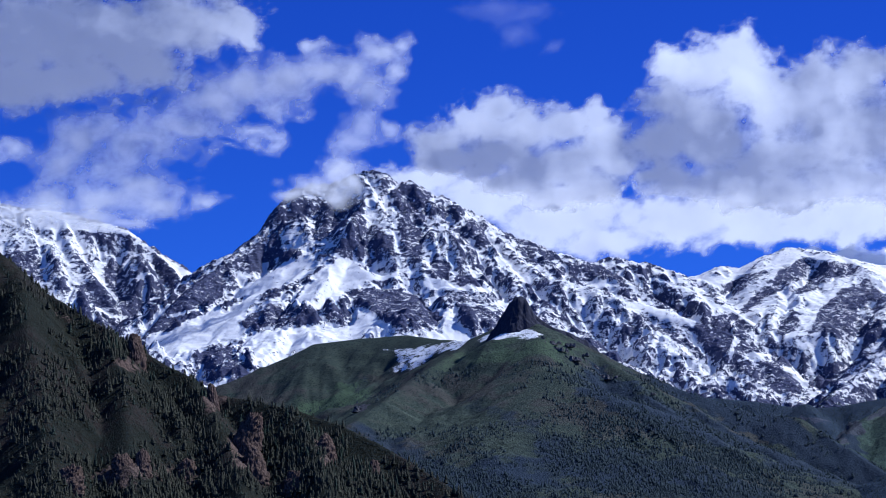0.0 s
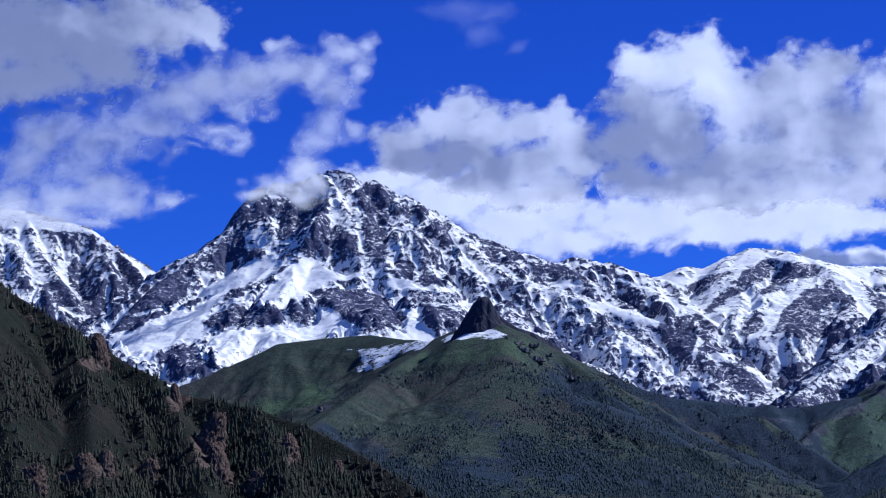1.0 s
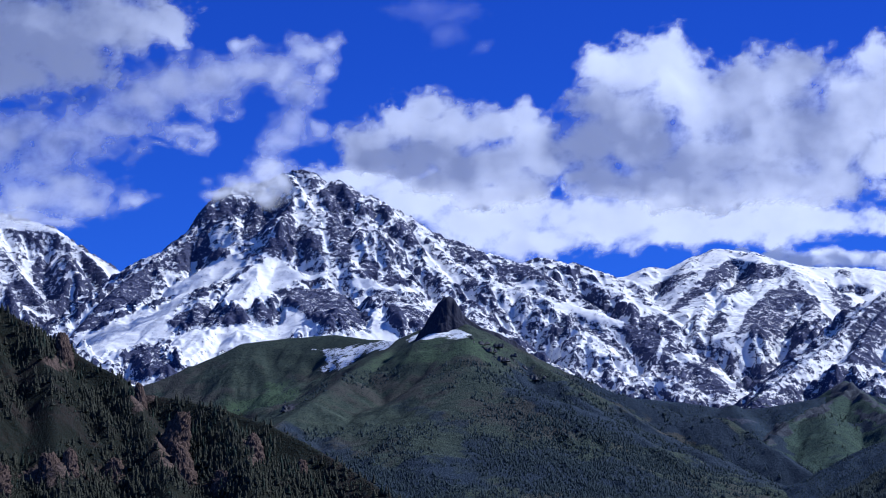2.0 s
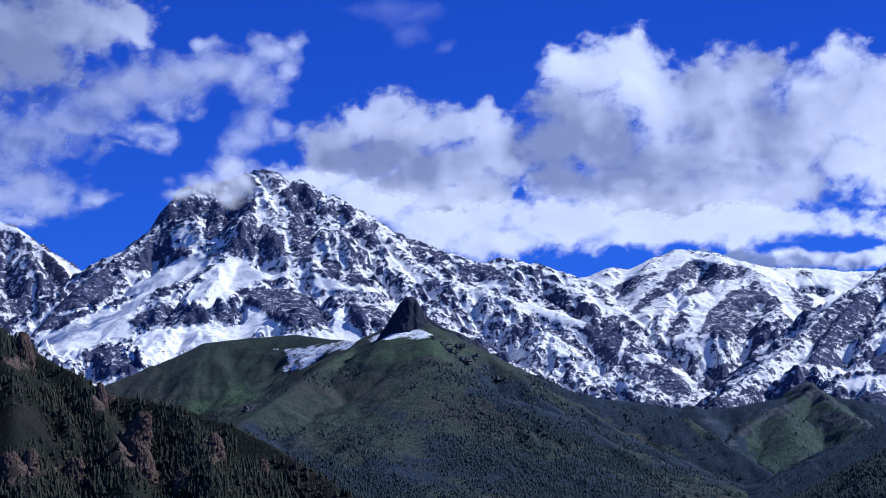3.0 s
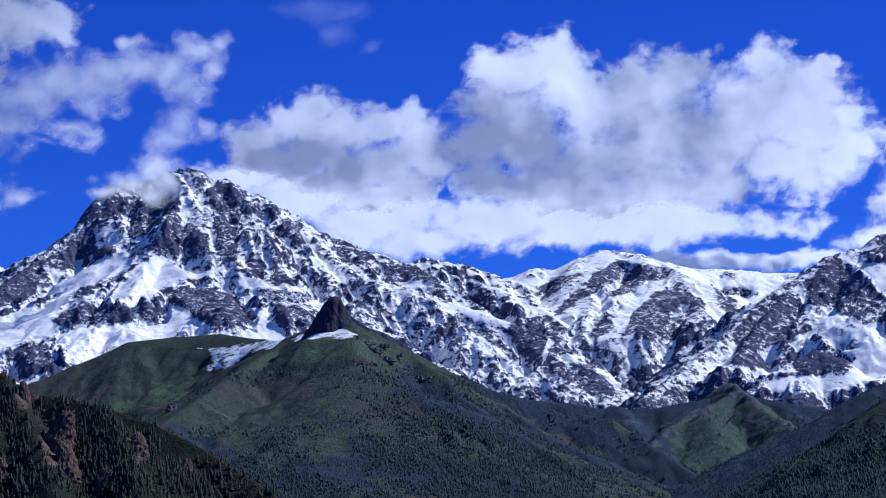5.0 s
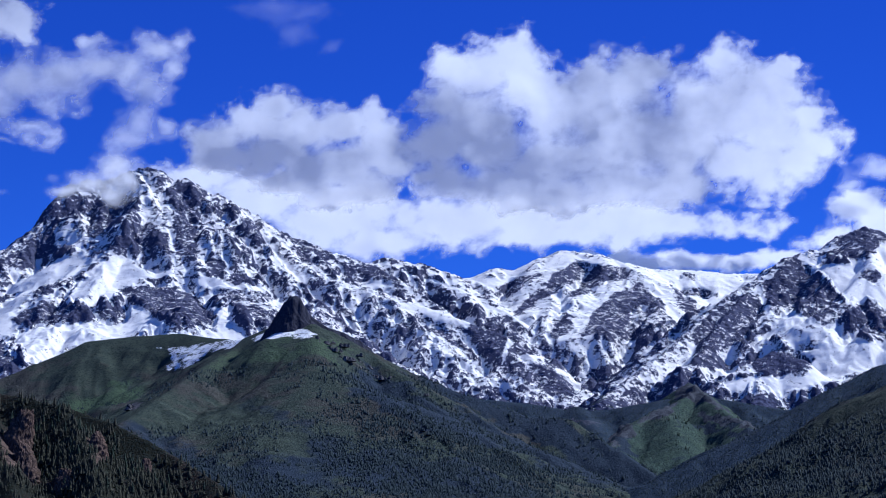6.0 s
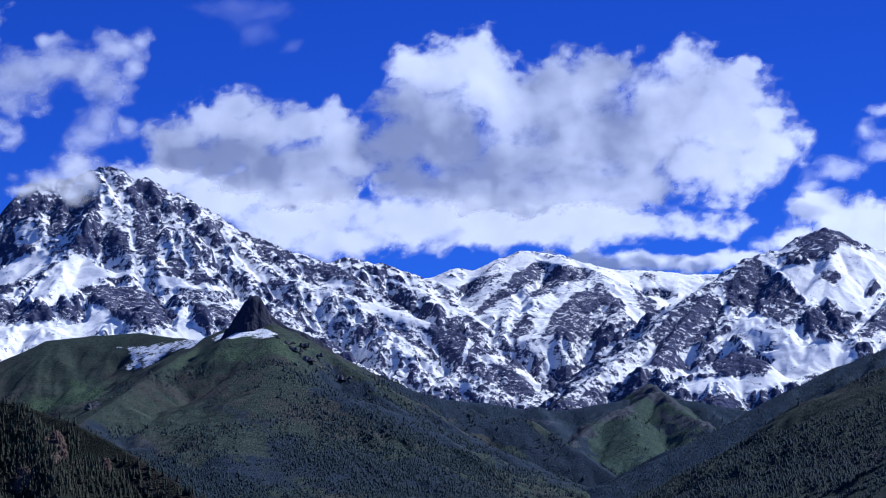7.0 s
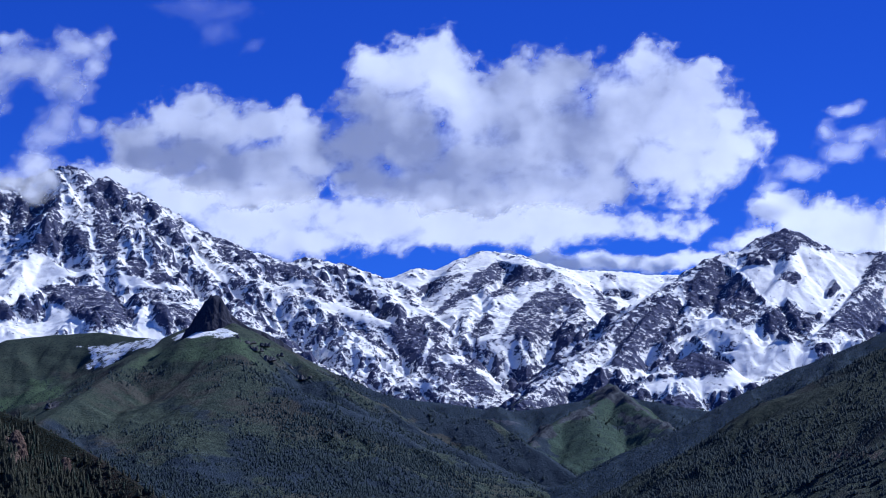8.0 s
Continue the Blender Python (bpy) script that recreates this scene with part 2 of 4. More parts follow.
def hill_material(name, turf_a, turf_b, soil_a, soil_b, crag_a, crag_b):
    """Turf, dry soil and bare brown rock on a hillside."""
    m, nt = blank(name)
    fine = noise_at(nt, 0.5, 8, 0.7)
    mid = noise_at(nt, 0.05, 7, 0.62)
    broad = noise_at(nt, 0.009, 5, 0.55)
    turf = mixc(nt, ramp(nt, mid, [(0.35, (0, 0, 0)), (0.65, (1, 1, 1))]), turf_a, turf_b)
    soil = mixc(nt, ramp(nt, fine, [(0.35, (0, 0, 0)), (0.65, (1, 1, 1))]), soil_a, soil_b)
    earth = mth(nt, "ADD", broad, mth(nt, "MULTIPLY", mth(nt, "SUBTRACT", mid, 0.5), 0.8))
    ground = mixc(nt, ramp(nt, earth, [(0.5, (0, 0, 0)), (0.62, (1, 1, 1))]), turf, soil)
    # greener turf, with the sunlit brightness of the saddle painted in
    sunlit_lush = mth(nt, "ADD", attr(nt, "turf"), mth(nt, "MULTIPLY", mth(nt, "SUBTRACT", mid, 0.5), 0.8))
    ground = mixc(nt, ramp(nt, sunlit_lush, [(0.2, (0, 0, 0)), (0.9, (1, 1, 1))]), ground, (0.066, 0.100, 0.058))
    tufts = ramp(nt, fine, [(0.51, (0, 0, 0)), (0.57, (1, 1, 1))])
    ground = mixc(nt, mth(nt, "MULTIPLY", tufts, 0.8), ground, (0.016, 0.024, 0.024))
    crag = mixc(nt, ramp(nt, noise_at(nt, 0.25, 8, 0.7, (1, 1, 0.35)), [(0.35, (0, 0, 0)), (0.65, (1, 1, 1))]), crag_a, crag_b)
    r = mth(nt, "ADD", attr(nt, "bare"), mth(nt, "MULTIPLY", mth(nt, "SUBTRACT", fine, 0.5), 1.4))
    r = mth(nt, "ADD", r, mth(nt, "MULTIPLY", mth(nt, "SUBTRACT", mid, 0.5), 0.8))
    col = mixc(nt, ramp(nt, r, [(0.42, (0, 0, 0)), (0.58, (1, 1, 1))]), ground, crag)
    # dark scrub, also used to paint cloud shadow into the ground colour
    shadow_brush = mixc(nt, ramp(nt, fine, [(0.4, (0, 0, 0)), (0.62, (1, 1, 1))]), (0.026, 0.038, 0.058), (0.017, 0.027, 0.044))
    k = mth(nt, "ADD", attr(nt, "shadow_brush"), mth(nt, "ADD", mth(nt, "MULTIPLY", mth(nt, "SUBTRACT", fine, 0.5), 0.9), mth(nt, "MULTIPLY", mth(nt, "SUBTRACT", mid, 0.5), 0.9)))
    col = mixc(nt, ramp(nt, k, [(0.3, (0, 0, 0)), (0.7, (1, 1, 1))]), col, shadow_brush)
    s = mth(nt, "ADD", attr(nt, "snow"), mth(nt, "MULTIPLY", mth(nt, "SUBTRACT", noise_at(nt, 0.2, 8, 0.75, (0.6, 0.25, 1)), 0.5), 3.6))
    col = mixc(nt, ramp(nt, s, [(0.38, (0, 0, 0)), (0.75, (1, 1, 1))]), col, (0.78, 0.79, 0.82))
    surface(nt, col, 0.95, [(mid, 0.5, 5.0), (fine, 0.9, 2.0)])
    return m


HILL = hill_material("hillside_turf_and_rock", (0.036, 0.050, 0.043), (0.056, 0.071, 0.053), (0.046, 0.047, 0.045), (0.068, 0.065, 0.058), (0.036, 0.037, 0.05), (0.09, 0.088, 0.10))
GREEN = hill_material("bright_valley_turf", (0.038, 0.062, 0.054), (0.058, 0.088, 0.064), (0.056, 0.078, 0.066), (0.080, 0.098, 0.078), (0.034, 0.039, 0.052), (0.070, 0.076, 0.09))
# distance haze and shade are mixed into this scrub's colour as dark blue
SCRUB = hill_material("haze_blue_scrub", (0.019, 0.033, 0.060), (0.031, 0.048, 0.074), (0.020, 0.033, 0.058), (0.031, 0.045, 0.068), (0.03, 0.036, 0.056), (0.08, 0.084, 0.11))
# turf and soil darkened in colour to stand for cloud shade on this hill
WOODSIDE = hill_material("shade_dark_wooded_hillside", (0.011, 0.012, 0.008), (0.017, 0.018, 0.012), (0.021, 0.016, 0.014), (0.031, 0.024, 0.020), (0.040, 0.031, 0.029), (0.15, 0.105, 0.085))
DARKWOOD = hill_material("hillside_under_dense_wood", (0.028, 0.037, 0.034), (0.046, 0.054, 0.042), (0.030, 0.035, 0.037), (0.046, 0.046, 0.043), (0.04, 0.036, 0.04), (0.13, 0.10, 0.095))


def plain(name, dark, light, scale, rough, bump, island=False, stretch=(1, 1, 1)):
    m, nt = blank(name)
    n = noise_at(nt, scale, 7, 0.65, stretch)
    f = ramp(nt, n, [(0.3, (0, 0, 0)), (0.7, (1, 1, 1))])
    if island:
        g = nt.nodes.new("ShaderNodeNewGeometry")
        f = mth(nt, "MULTIPLY_ADD", g.outputs["Random Per Island"], 0.7, mth(nt, "MULTIPLY", f, 0.3))
    surface(nt, mixc(nt, f, dark, light), rough, [(n, 0.7, bump)])
    return m


CRAG = plain("dark_crag", (0.024, 0.026, 0.042), (0.046, 0.047, 0.066), 0.3, 0.9, 1.5, False, (1, 1, 0.5))
GREYROCK = plain("grey_outcrop", (0.06, 0.06, 0.066), (0.14, 0.136, 0.138), 0.6, 0.9, 0.6, False, (1, 1, 0.4))
BROWNROCK = plain("brown_crag_rock", (0.030, 0.023, 0.021), (0.135, 0.092, 0.074), 0.8, 0.9, 2.2, False, (1, 1, 0.22))
# needles of the farther conifers, tinted blue to imitate haze
HAZE_NEEDLES = plain("haze_blue_needles", (0.014, 0.023, 0.030), (0.026, 0.039, 0.046), 0.4, 0.85, 0.3, True)
FIR = plain("dark_fir_needles", (0.019, 0.028, 0.034), (0.035, 0.046, 0.050), 0.4, 0.9, 0.3, True)
WOODFIR = plain("brown_green_needles", (0.024, 0.027, 0.021), (0.050, 0.051, 0.036), 0.4, 0.9, 0.3, True)
NEEDLES = plain("conifer_needles", (0.016, 0.025, 0.020), (0.030, 0.045, 0.033), 0.4, 0.85, 0.3, True)
BARK = plain("bark", (0.03, 0.022, 0.016), (0.07, 0.05, 0.036), 3.0, 0.9, 0.02)


def cloud_material(name, most, soft):
    """Vapour: scatters light at its face, lets less through where shade is painted in, and frays out at its edges."""
    m, nt = blank(name)
    wisp = noise_at(nt, 0.022, 8, 0.58, (1, 1, 1.25), 0.3)
    a = mth(nt, "ADD", attr(nt, "dens"), mth(nt, "MULTIPLY", mth(nt, "SUBTRACT", wisp, 0.5), 1.05))
    r = nt.nodes.new("ShaderNodeMapRange")
    r.interpolation_type = "SMOOTHSTEP"
    for k, v in ((1, -0.15), (2, soft), (3, 0.0), (4, most)):
        r.inputs[k].default_value = v
    nt.links.new(a, r.inputs[0])
    # painted shade: greys the transmitted colour, independent of the mesh's depth
    shaded = mth(nt, "MULTIPLY", attr(nt, "shaded"), mth(nt, "MULTIPLY_ADD", noise_at(nt, 0.012, 7, 0.6, (1, 1, 1.3)), 1.0, 0.5))
    # 1 where no shade is painted into the vapour
    thin = mth(nt, "SUBTRACT", 1.0, mth(nt, "MULTIPLY", shaded, 1.05), None, True)
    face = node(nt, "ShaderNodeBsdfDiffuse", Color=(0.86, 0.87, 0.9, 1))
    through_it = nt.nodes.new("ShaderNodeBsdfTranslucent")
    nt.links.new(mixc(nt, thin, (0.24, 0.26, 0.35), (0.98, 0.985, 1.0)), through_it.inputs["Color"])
    add = nt.nodes.new("ShaderNodeMixShader")
    add.inputs[0].default_value = 0.56
    nt.links.new(face.outputs[0], add.inputs[1])
    nt.links.new(through_it.outputs[0], add.inputs[2])
    clear = nt.nodes.new("ShaderNodeBsdfTransparent")
    mix = nt.nodes.new("ShaderNodeMixShader")
    nt.links.new(r.outputs[0], mix.inputs[0])
    nt.links.new(clear.outputs[0], mix.inputs[1])
    nt.links.new(add.outputs[0], mix.inputs[2])
    out = nt.nodes.new("ShaderNodeOutputMaterial")
    nt.links.new(mix.outputs[0], out.inputs["Surface"])
    return m


CLOUD = cloud_material("cloud_vapour", 1.0, 0.55)
HAZE = cloud_material("drifting_vapour", 0.84, 1.0)
MIST = cloud_material("thin_mist", 0.62, 1.0)
VEIL = cloud_material("high_veil", 0.13, 1.3)


# ---- snowfields and bare crags ----
# Each is an outline on the mountain's face, x and z in metres, with its snow cover from bare rock (-1) to clean snow (1); later ones lie over earlier ones.
WEST_FACE = [
    (1, [(-573, 843), (-534, 844), (-509, 832), (-441, 816), (-425, 808), (-467, 807), (-513, 811), (-544, 809), (-565, 821)]),
    (0.1, [(-548, 790), (-503, 796), (-466, 790), (-449, 774), (-485, 766), (-525, 754)]),
    (1, [(-437, 816), (-373, 766), (-349, 753), (-335, 737), (-341, 719), (-352, 728), (-363, 747), (-380, 764), (-413, 793)]),
    (-0.7, [(-578, 774), (-543, 765), (-527, 716), (-554, 725), (-578, 754)]),
    (-0.8, [(-461, 753), (-437, 761), (-413, 704), (-383, 681), (-372, 678), (-387, 654), (-421, 668), (-440, 707), (-453, 724)]),
    (-0.7, [(-486, 713), (-456, 723), (-420, 663), (-439, 671), (-476, 685)]),
] + [
    (-0.6, [(-395, 755), (-372, 757), (-356, 718), (-380, 722)]),
    (1, [(-378, 702), (-359, 694), (-364, 672), (-376, 655), (-386, 656), (-374, 674), (-372, 688)]),
    (0.9, [(-448, 673), (-420, 659), (-402, 655), (-383, 654), (-377, 647), (-390, 628), (-400, 637), (-419, 653), (-441, 665)]),
]
PEAK_FACE = [
    (0.9, [(-153, 723), (-175, 716), (-203, 710), (-224, 694), (-245, 683), (-271, 655), (-295, 626), (-333, 598), (-363, 587), (-330, 550), (-297, 533), (-291, 550), (-269, 575), (-238, 577), (-242, 615), (-232, 644), (-200, 671), (-171, 679), (-159, 699)]),
    (0.9, [(-131, 710), (-147, 691), (-157, 679), (-167, 669), (-181, 628), (-153, 622), (-126, 628), (-114, 651), (-93, 668), (-66, 673), (-45, 670), (-59, 686), (-95, 693), (-102, 707)]),
    (0.9, [(-31, 673), (-17, 676), (11, 667), (32, 661), (53, 668), (71, 664), (60, 654), (25, 655), (-10, 650), (-27, 657)]),
] + [
    (0.8, [(-238, 577), (-226, 590), (-178, 593), (-151, 600), (-125, 599), (-96, 572), (-148, 553), (-173, 540), (-216, 524), (-223, 539)]),
    (1, [(-106, 625), (-88, 618), (-52, 580), (-63, 578), (-123, 572), (-149, 573), (-125, 595), (-108, 606)]),
    (0.9, [(1, 618), (11, 613), (31, 581), (41, 568), (4, 564), (-42, 560), (-49, 576), (-6, 584)]),
    (0.35, [(-269, 707), (-255, 713), (-239, 702), (-253, 683), (-264, 684)]),
    (0.25, [(-223, 758), (-193, 773), (-172, 780), (-169, 741), (-198, 728), (-214, 739)]),
    (0.18, [(-116, 858), (-85, 860), (-69, 784), (-60, 743), (-90, 764), (-102, 802)]),
] + [
    (0.18, [(-7, 769), (11, 733), (47, 693), (43, 684), (25, 698), (4, 717), (-17, 712), (-14, 734)]),
    (0.5, [(55, 739), (73, 734), (98, 705), (115, 681), (103, 673), (79, 696), (62, 717)]),
    (0.15, [(167, 670), (221, 684), (239, 639), (231, 597), (203, 590), (171, 574), (164, 625)]),
    (-0.9, [(-368, 599), (-339, 650), (-314, 685), (-295, 704), (-278, 683), (-275, 660), (-302, 625), (-334, 603)]),
    (0.6, [(-339, 630), (-317, 633), (-297, 640), (-294, 634), (-317, 626), (-337, 626)]),
] + [
    (-0.7, [(-294, 702), (-264, 721), (-244, 750), (-206, 737), (-213, 726), (-238, 713), (-247, 702), (-269, 702), (-274, 683), (-285, 683)]),
    (-0.75, [(-244, 601), (-229, 618), (-208, 626), (-174, 624), (-146, 620), (-152, 605), (-178, 595), (-212, 592), (-233, 595)]),
    (-0.8, [(-150, 617), (-129, 624), (-105, 623), (-108, 611), (-135, 605)]),
    (-0.6, [(-228, 643), (-212, 659), (-185, 672), (-167, 672), (-160, 668), (-177, 663), (-204, 648), (-220, 637)]),
    (-0.6, [(-279, 637), (-271, 653), (-246, 658), (-248, 650), (-267, 633)]),
] + [
    (-0.8, [(-121, 651), (-100, 657), (-72, 660), (-44, 655), (-27, 642), (-6, 614), (-3, 598), (-23, 589), (-49, 582), (-70, 598), (-91, 623), (-109, 630)]),
    (-0.6, [(18, 627), (45, 633), (73, 615), (65, 590), (44, 589), (18, 608)]),
    (-0.25, [(-3, 654), (46, 654), (60, 641), (32, 629), (4, 637)]),
    (-0.9, [(-16, 702), (-3, 711), (11, 699), (6, 672), (-10, 678)]),
    (-0.9, [(8, 672), (25, 688), (43, 673), (25, 663)]),
    (-0.75, [(-222, 800), (-196, 812), (-178, 818), (-173, 796), (-194, 778), (-212, 771), (-210, 743), (-239, 730), (-237, 749), (-228, 779)]),
] + [
    (-0.65, [(-167, 823), (-122, 819), (-105, 780), (-135, 787), (-136, 744), (-162, 740), (-170, 762)]),
    (-0.75, [(-70, 827), (-51, 842), (-36, 837), (-18, 825), (-18, 798), (12, 810), (26, 790), (4, 787), (-10, 788), (-32, 781), (-54, 784)]),
    (-0.6, [(-111, 758), (-82, 764), (-60, 733), (-67, 715), (-131, 715), (-167, 710), (-153, 723), (-117, 732)]),
    (-0.55, [(-58, 784), (-32, 777), (-24, 745), (-24, 707), (-45, 696), (-56, 724)]),
    (-0.8, [(18, 766), (41, 779), (58, 778), (56, 762), (33, 745), (20, 751)]),
    (-0.5, [(90, 771), (122, 755), (152, 741), (136, 720), (105, 715), (96, 738)]),
] + [
    (-0.7, [(157, 732), (186, 725), (220, 726), (243, 685), (248, 666), (227, 677), (208, 696), (172, 697), (158, 714)]),
    (0.9, [(183, 697), (205, 701), (222, 697), (230, 678), (208, 689), (181, 671)]),
    (-0.8, [(-293, 543), (-278, 569), (-265, 575), (-252, 561), (-223, 527), (-226, 520), (-260, 510), (-276, 528)]),
    (1, [(229, 729), (256, 719), (292, 709), (329, 687), (358, 669), (384, 658), (411, 637), (429, 607), (463, 595), (469, 575), (448, 567), (429, 584), (412, 612), (385, 634), (367, 653), (346, 667), (319, 689), (276, 707), (246, 714)]),
] + [
    (-0.8, [(255, 725), (271, 736), (278, 717), (265, 711)]),
    (-0.85, [(264, 692), (289, 684), (316, 661), (328, 649), (321, 648), (295, 663), (265, 659)]),
    (0.8, [(220, 635), (247, 661), (282, 650), (328, 645), (310, 612), (283, 619), (248, 630), (226, 628)]),
    (-0.75, [(310, 617), (343, 650), (374, 654), (399, 625), (428, 580), (419, 549), (428, 519), (434, 508), (393, 510), (356, 541), (326, 569), (309, 596)]),
    (-0.55, [(218, 607), (239, 619), (275, 613), (300, 585), (314, 578), (278, 582), (245, 599), (217, 589)]),
] + [
    (0.5, [(245, 603), (272, 591), (312, 561), (347, 524), (371, 507), (405, 500), (362, 501), (318, 520), (301, 539), (274, 550), (254, 562)]),
    (0.25, [(203, 582), (243, 576), (275, 562), (267, 549), (227, 554)]),
    (0.9, [(371, 644), (370, 622), (353, 576), (348, 559), (343, 559), (349, 584), (364, 626)]),
    (0.7, [(355, 560), (383, 572), (421, 582), (379, 556)]),
    (0.8, [(405, 556), (417, 556), (451, 546), (435, 524), (415, 538)]),
]
FAR_FACE = [
    (0.9, [(426, 746), (469, 786), (485, 788), (505, 773), (549, 763), (576, 749), (631, 759), (693, 751), (726, 738), (665, 692), (622, 663), (613, 708), (579, 731), (561, 744), (522, 753), (496, 765), (478, 756), (453, 748)]),
    (0.9, [(338, 737), (394, 746), (423, 746), (430, 743), (397, 734), (374, 715), (355, 717)]),
] + [
    (0.4, [(369, 687), (394, 706), (418, 719), (446, 746), (479, 760), (494, 752), (435, 695), (502, 751), (537, 749), (560, 739), (557, 722), (534, 707), (511, 689), (483, 662), (474, 632), (444, 607), (578, 603), (540, 579), (488, 569), (461, 566), (449, 586), (413, 624)]),
    (-0.75, [(489, 769), (506, 762), (489, 742), (453, 710), (423, 686), (387, 657), (380, 658), (406, 692), (432, 719), (457, 746)]),
    (-0.6, [(397, 734), (430, 746), (448, 749), (418, 724), (388, 702)]),
    (-0.75, [(509, 754), (548, 759), (560, 742), (539, 726), (516, 724), (492, 702), (471, 690), (464, 696), (495, 732)]),
] + [
    (-0.8, [(420, 617), (436, 647), (452, 659), (461, 656), (455, 633), (439, 617), (424, 612)]),
    (-0.8, [(557, 722), (534, 707), (511, 689), (483, 662), (473, 639), (454, 617), (480, 619), (502, 612), (532, 652), (557, 679), (587, 666), (582, 690), (571, 717)]),
    (-0.35, [(512, 623), (545, 674), (588, 656), (581, 630), (559, 616), (521, 624)]),
    (-0.75, [(508, 621), (541, 630), (567, 608), (543, 604), (519, 614)]),
    (1, [(563, 734), (577, 725), (592, 694), (600, 648), (607, 637), (586, 612), (569, 608), (568, 622), (585, 636), (580, 684), (571, 714)]),
] + [
    (-0.75, [(611, 735), (627, 703), (630, 652), (612, 647), (602, 677)]),
    (-0.75, [(462, 566), (488, 565), (476, 549), (465, 544)]),
    (-0.45, [(627, 747), (639, 755), (657, 749), (649, 739)]),
    (-0.3, [(607, 716), (654, 727), (669, 708), (649, 709)]),
]
EAST_FACE = [
    (0.9, [(628, 545), (648, 556), (694, 562), (752, 571), (787, 554), (790, 539), (745, 522), (669, 492), (622, 481), (583, 479), (562, 492), (596, 505), (659, 505), (693, 544)]),
    (0.7, [(625, 556), (665, 595), (695, 615), (702, 617), (708, 598), (736, 592), (752, 571), (707, 564), (668, 562), (650, 559)]),
    (1, [(738, 704), (744, 686), (757, 661), (764, 636), (773, 628), (789, 621), (811, 612), (838, 627), (892, 673), (926, 698), (924, 718), (892, 715), (863, 722), (828, 727), (808, 701), (801, 697), (760, 694)]),
] + [
    (0.9, [(723, 713), (736, 695), (749, 660), (756, 625), (768, 636), (754, 675), (744, 699), (734, 713)]),
    (0.1, [(500, 556), (516, 560), (546, 569), (570, 581), (534, 545), (517, 531), (463, 499)]),
    (-0.85, [(670, 668), (696, 690), (723, 713), (732, 691), (744, 668), (755, 640), (755, 630), (736, 627), (706, 629), (677, 629), (672, 645)]),
    (-0.7, [(568, 589), (596, 621), (624, 639), (648, 653), (665, 645), (663, 616), (634, 571), (605, 562), (567, 558)]),
    (0.8, [(658, 658), (667, 665), (669, 649), (668, 625), (663, 621), (664, 645)]),
] + [
    (-1, [(607, 524), (646, 553), (667, 557), (684, 550), (665, 519), (654, 510), (619, 505), (607, 512)]),
    (-0.9, [(550, 531), (562, 555), (577, 558), (595, 549), (614, 530), (606, 540), (575, 529)]),
    (0.7, [(575, 528), (620, 540), (605, 520), (595, 522), (573, 520)]),
    (-0.8, [(768, 716), (789, 744), (819, 758), (829, 741), (828, 727), (815, 711), (796, 699), (776, 707)]),
    (-0.8, [(819, 758), (844, 746), (862, 735), (850, 730), (830, 732)]),
    (-0.9, [(858, 724), (867, 732), (874, 729), (872, 723)]),
    (-0.8, [(784, 667), (794, 677), (813, 682), (811, 668), (801, 662)]),
] + [
    (-0.8, [(836, 645), (858, 668), (863, 660), (847, 645)]),
    (-0.6, [(755, 621), (783, 634), (789, 621), (807, 606), (787, 572), (761, 584), (739, 609)]),
    (-0.5, [(706, 629), (754, 626), (748, 606), (709, 602), (698, 616)]),
    (-0.75, [(800, 572), (836, 610), (895, 654), (920, 662), (892, 588), (843, 592), (815, 573)]),
    (0.6, [(794, 539), (840, 576), (890, 579), (886, 569), (825, 539)]),
    (-0.7, [(929, 720), (941, 721), (949, 699), (928, 687), (892, 673), (915, 701)]),
    (-0.5, [(492, 502), (544, 522), (554, 506), (561, 489), (537, 465), (488, 479)]),
]
SADDLE_FACE = [
    (0.42, [(-113, 502), (-78, 510), (-37, 508), (4, 504), (39, 508), (20, 470), (-8, 483), (-28, 460), (-46, 466), (-62, 474), (-50, 487), (-56, 499), (-87, 512)]),
    (0.7, [(28, 469), (48, 484), (82, 482), (90, 475), (104, 462), (83, 458), (51, 456)]),
]


def faces(X, Z, outlines, wx, wz, edge=2.2):
    """Cover given by outlines on a face, and where any of them lies."""
    cover, known = 0 * X, 0 * X
    A, B = X + wx, Z + wz
    for w, pts in outlines:
        px, pz = np.array(pts, float).T
        near = (A > px.min() - 4) & (A < px.max() + 4) & (B > pz.min() - 4) & (B < pz.max() + 4)
        a, b = A[near], B[near]
        inside, dist = np.zeros(a.shape, bool), np.full(a.shape, 1e9)
        for x0, z0, x1, z1 in zip(px, pz, np.roll(px, -1), np.roll(pz, -1)):
            dx, dz = x1 - x0, z1 - z0
            t = np.clip(((a - x0) * dx + (b - z0) * dz) / (dx * dx + dz * dz + 1e-9), 0, 1)
            dist = np.minimum(dist, np.hypot(a - x0 - t * dx, b - z0 - t * dz))
            if dz:
                inside ^= ((z0 > b) != (z1 > b)) & (a < x0 + dx * (b - z0) / dz)
        m = smooth(-edge, edge, np.where(inside, dist, -dist))
        cover[near] = cover[near] * (1 - m) + w * m
        known[near] = known[near] * (1 - m) + m
    return cover, known


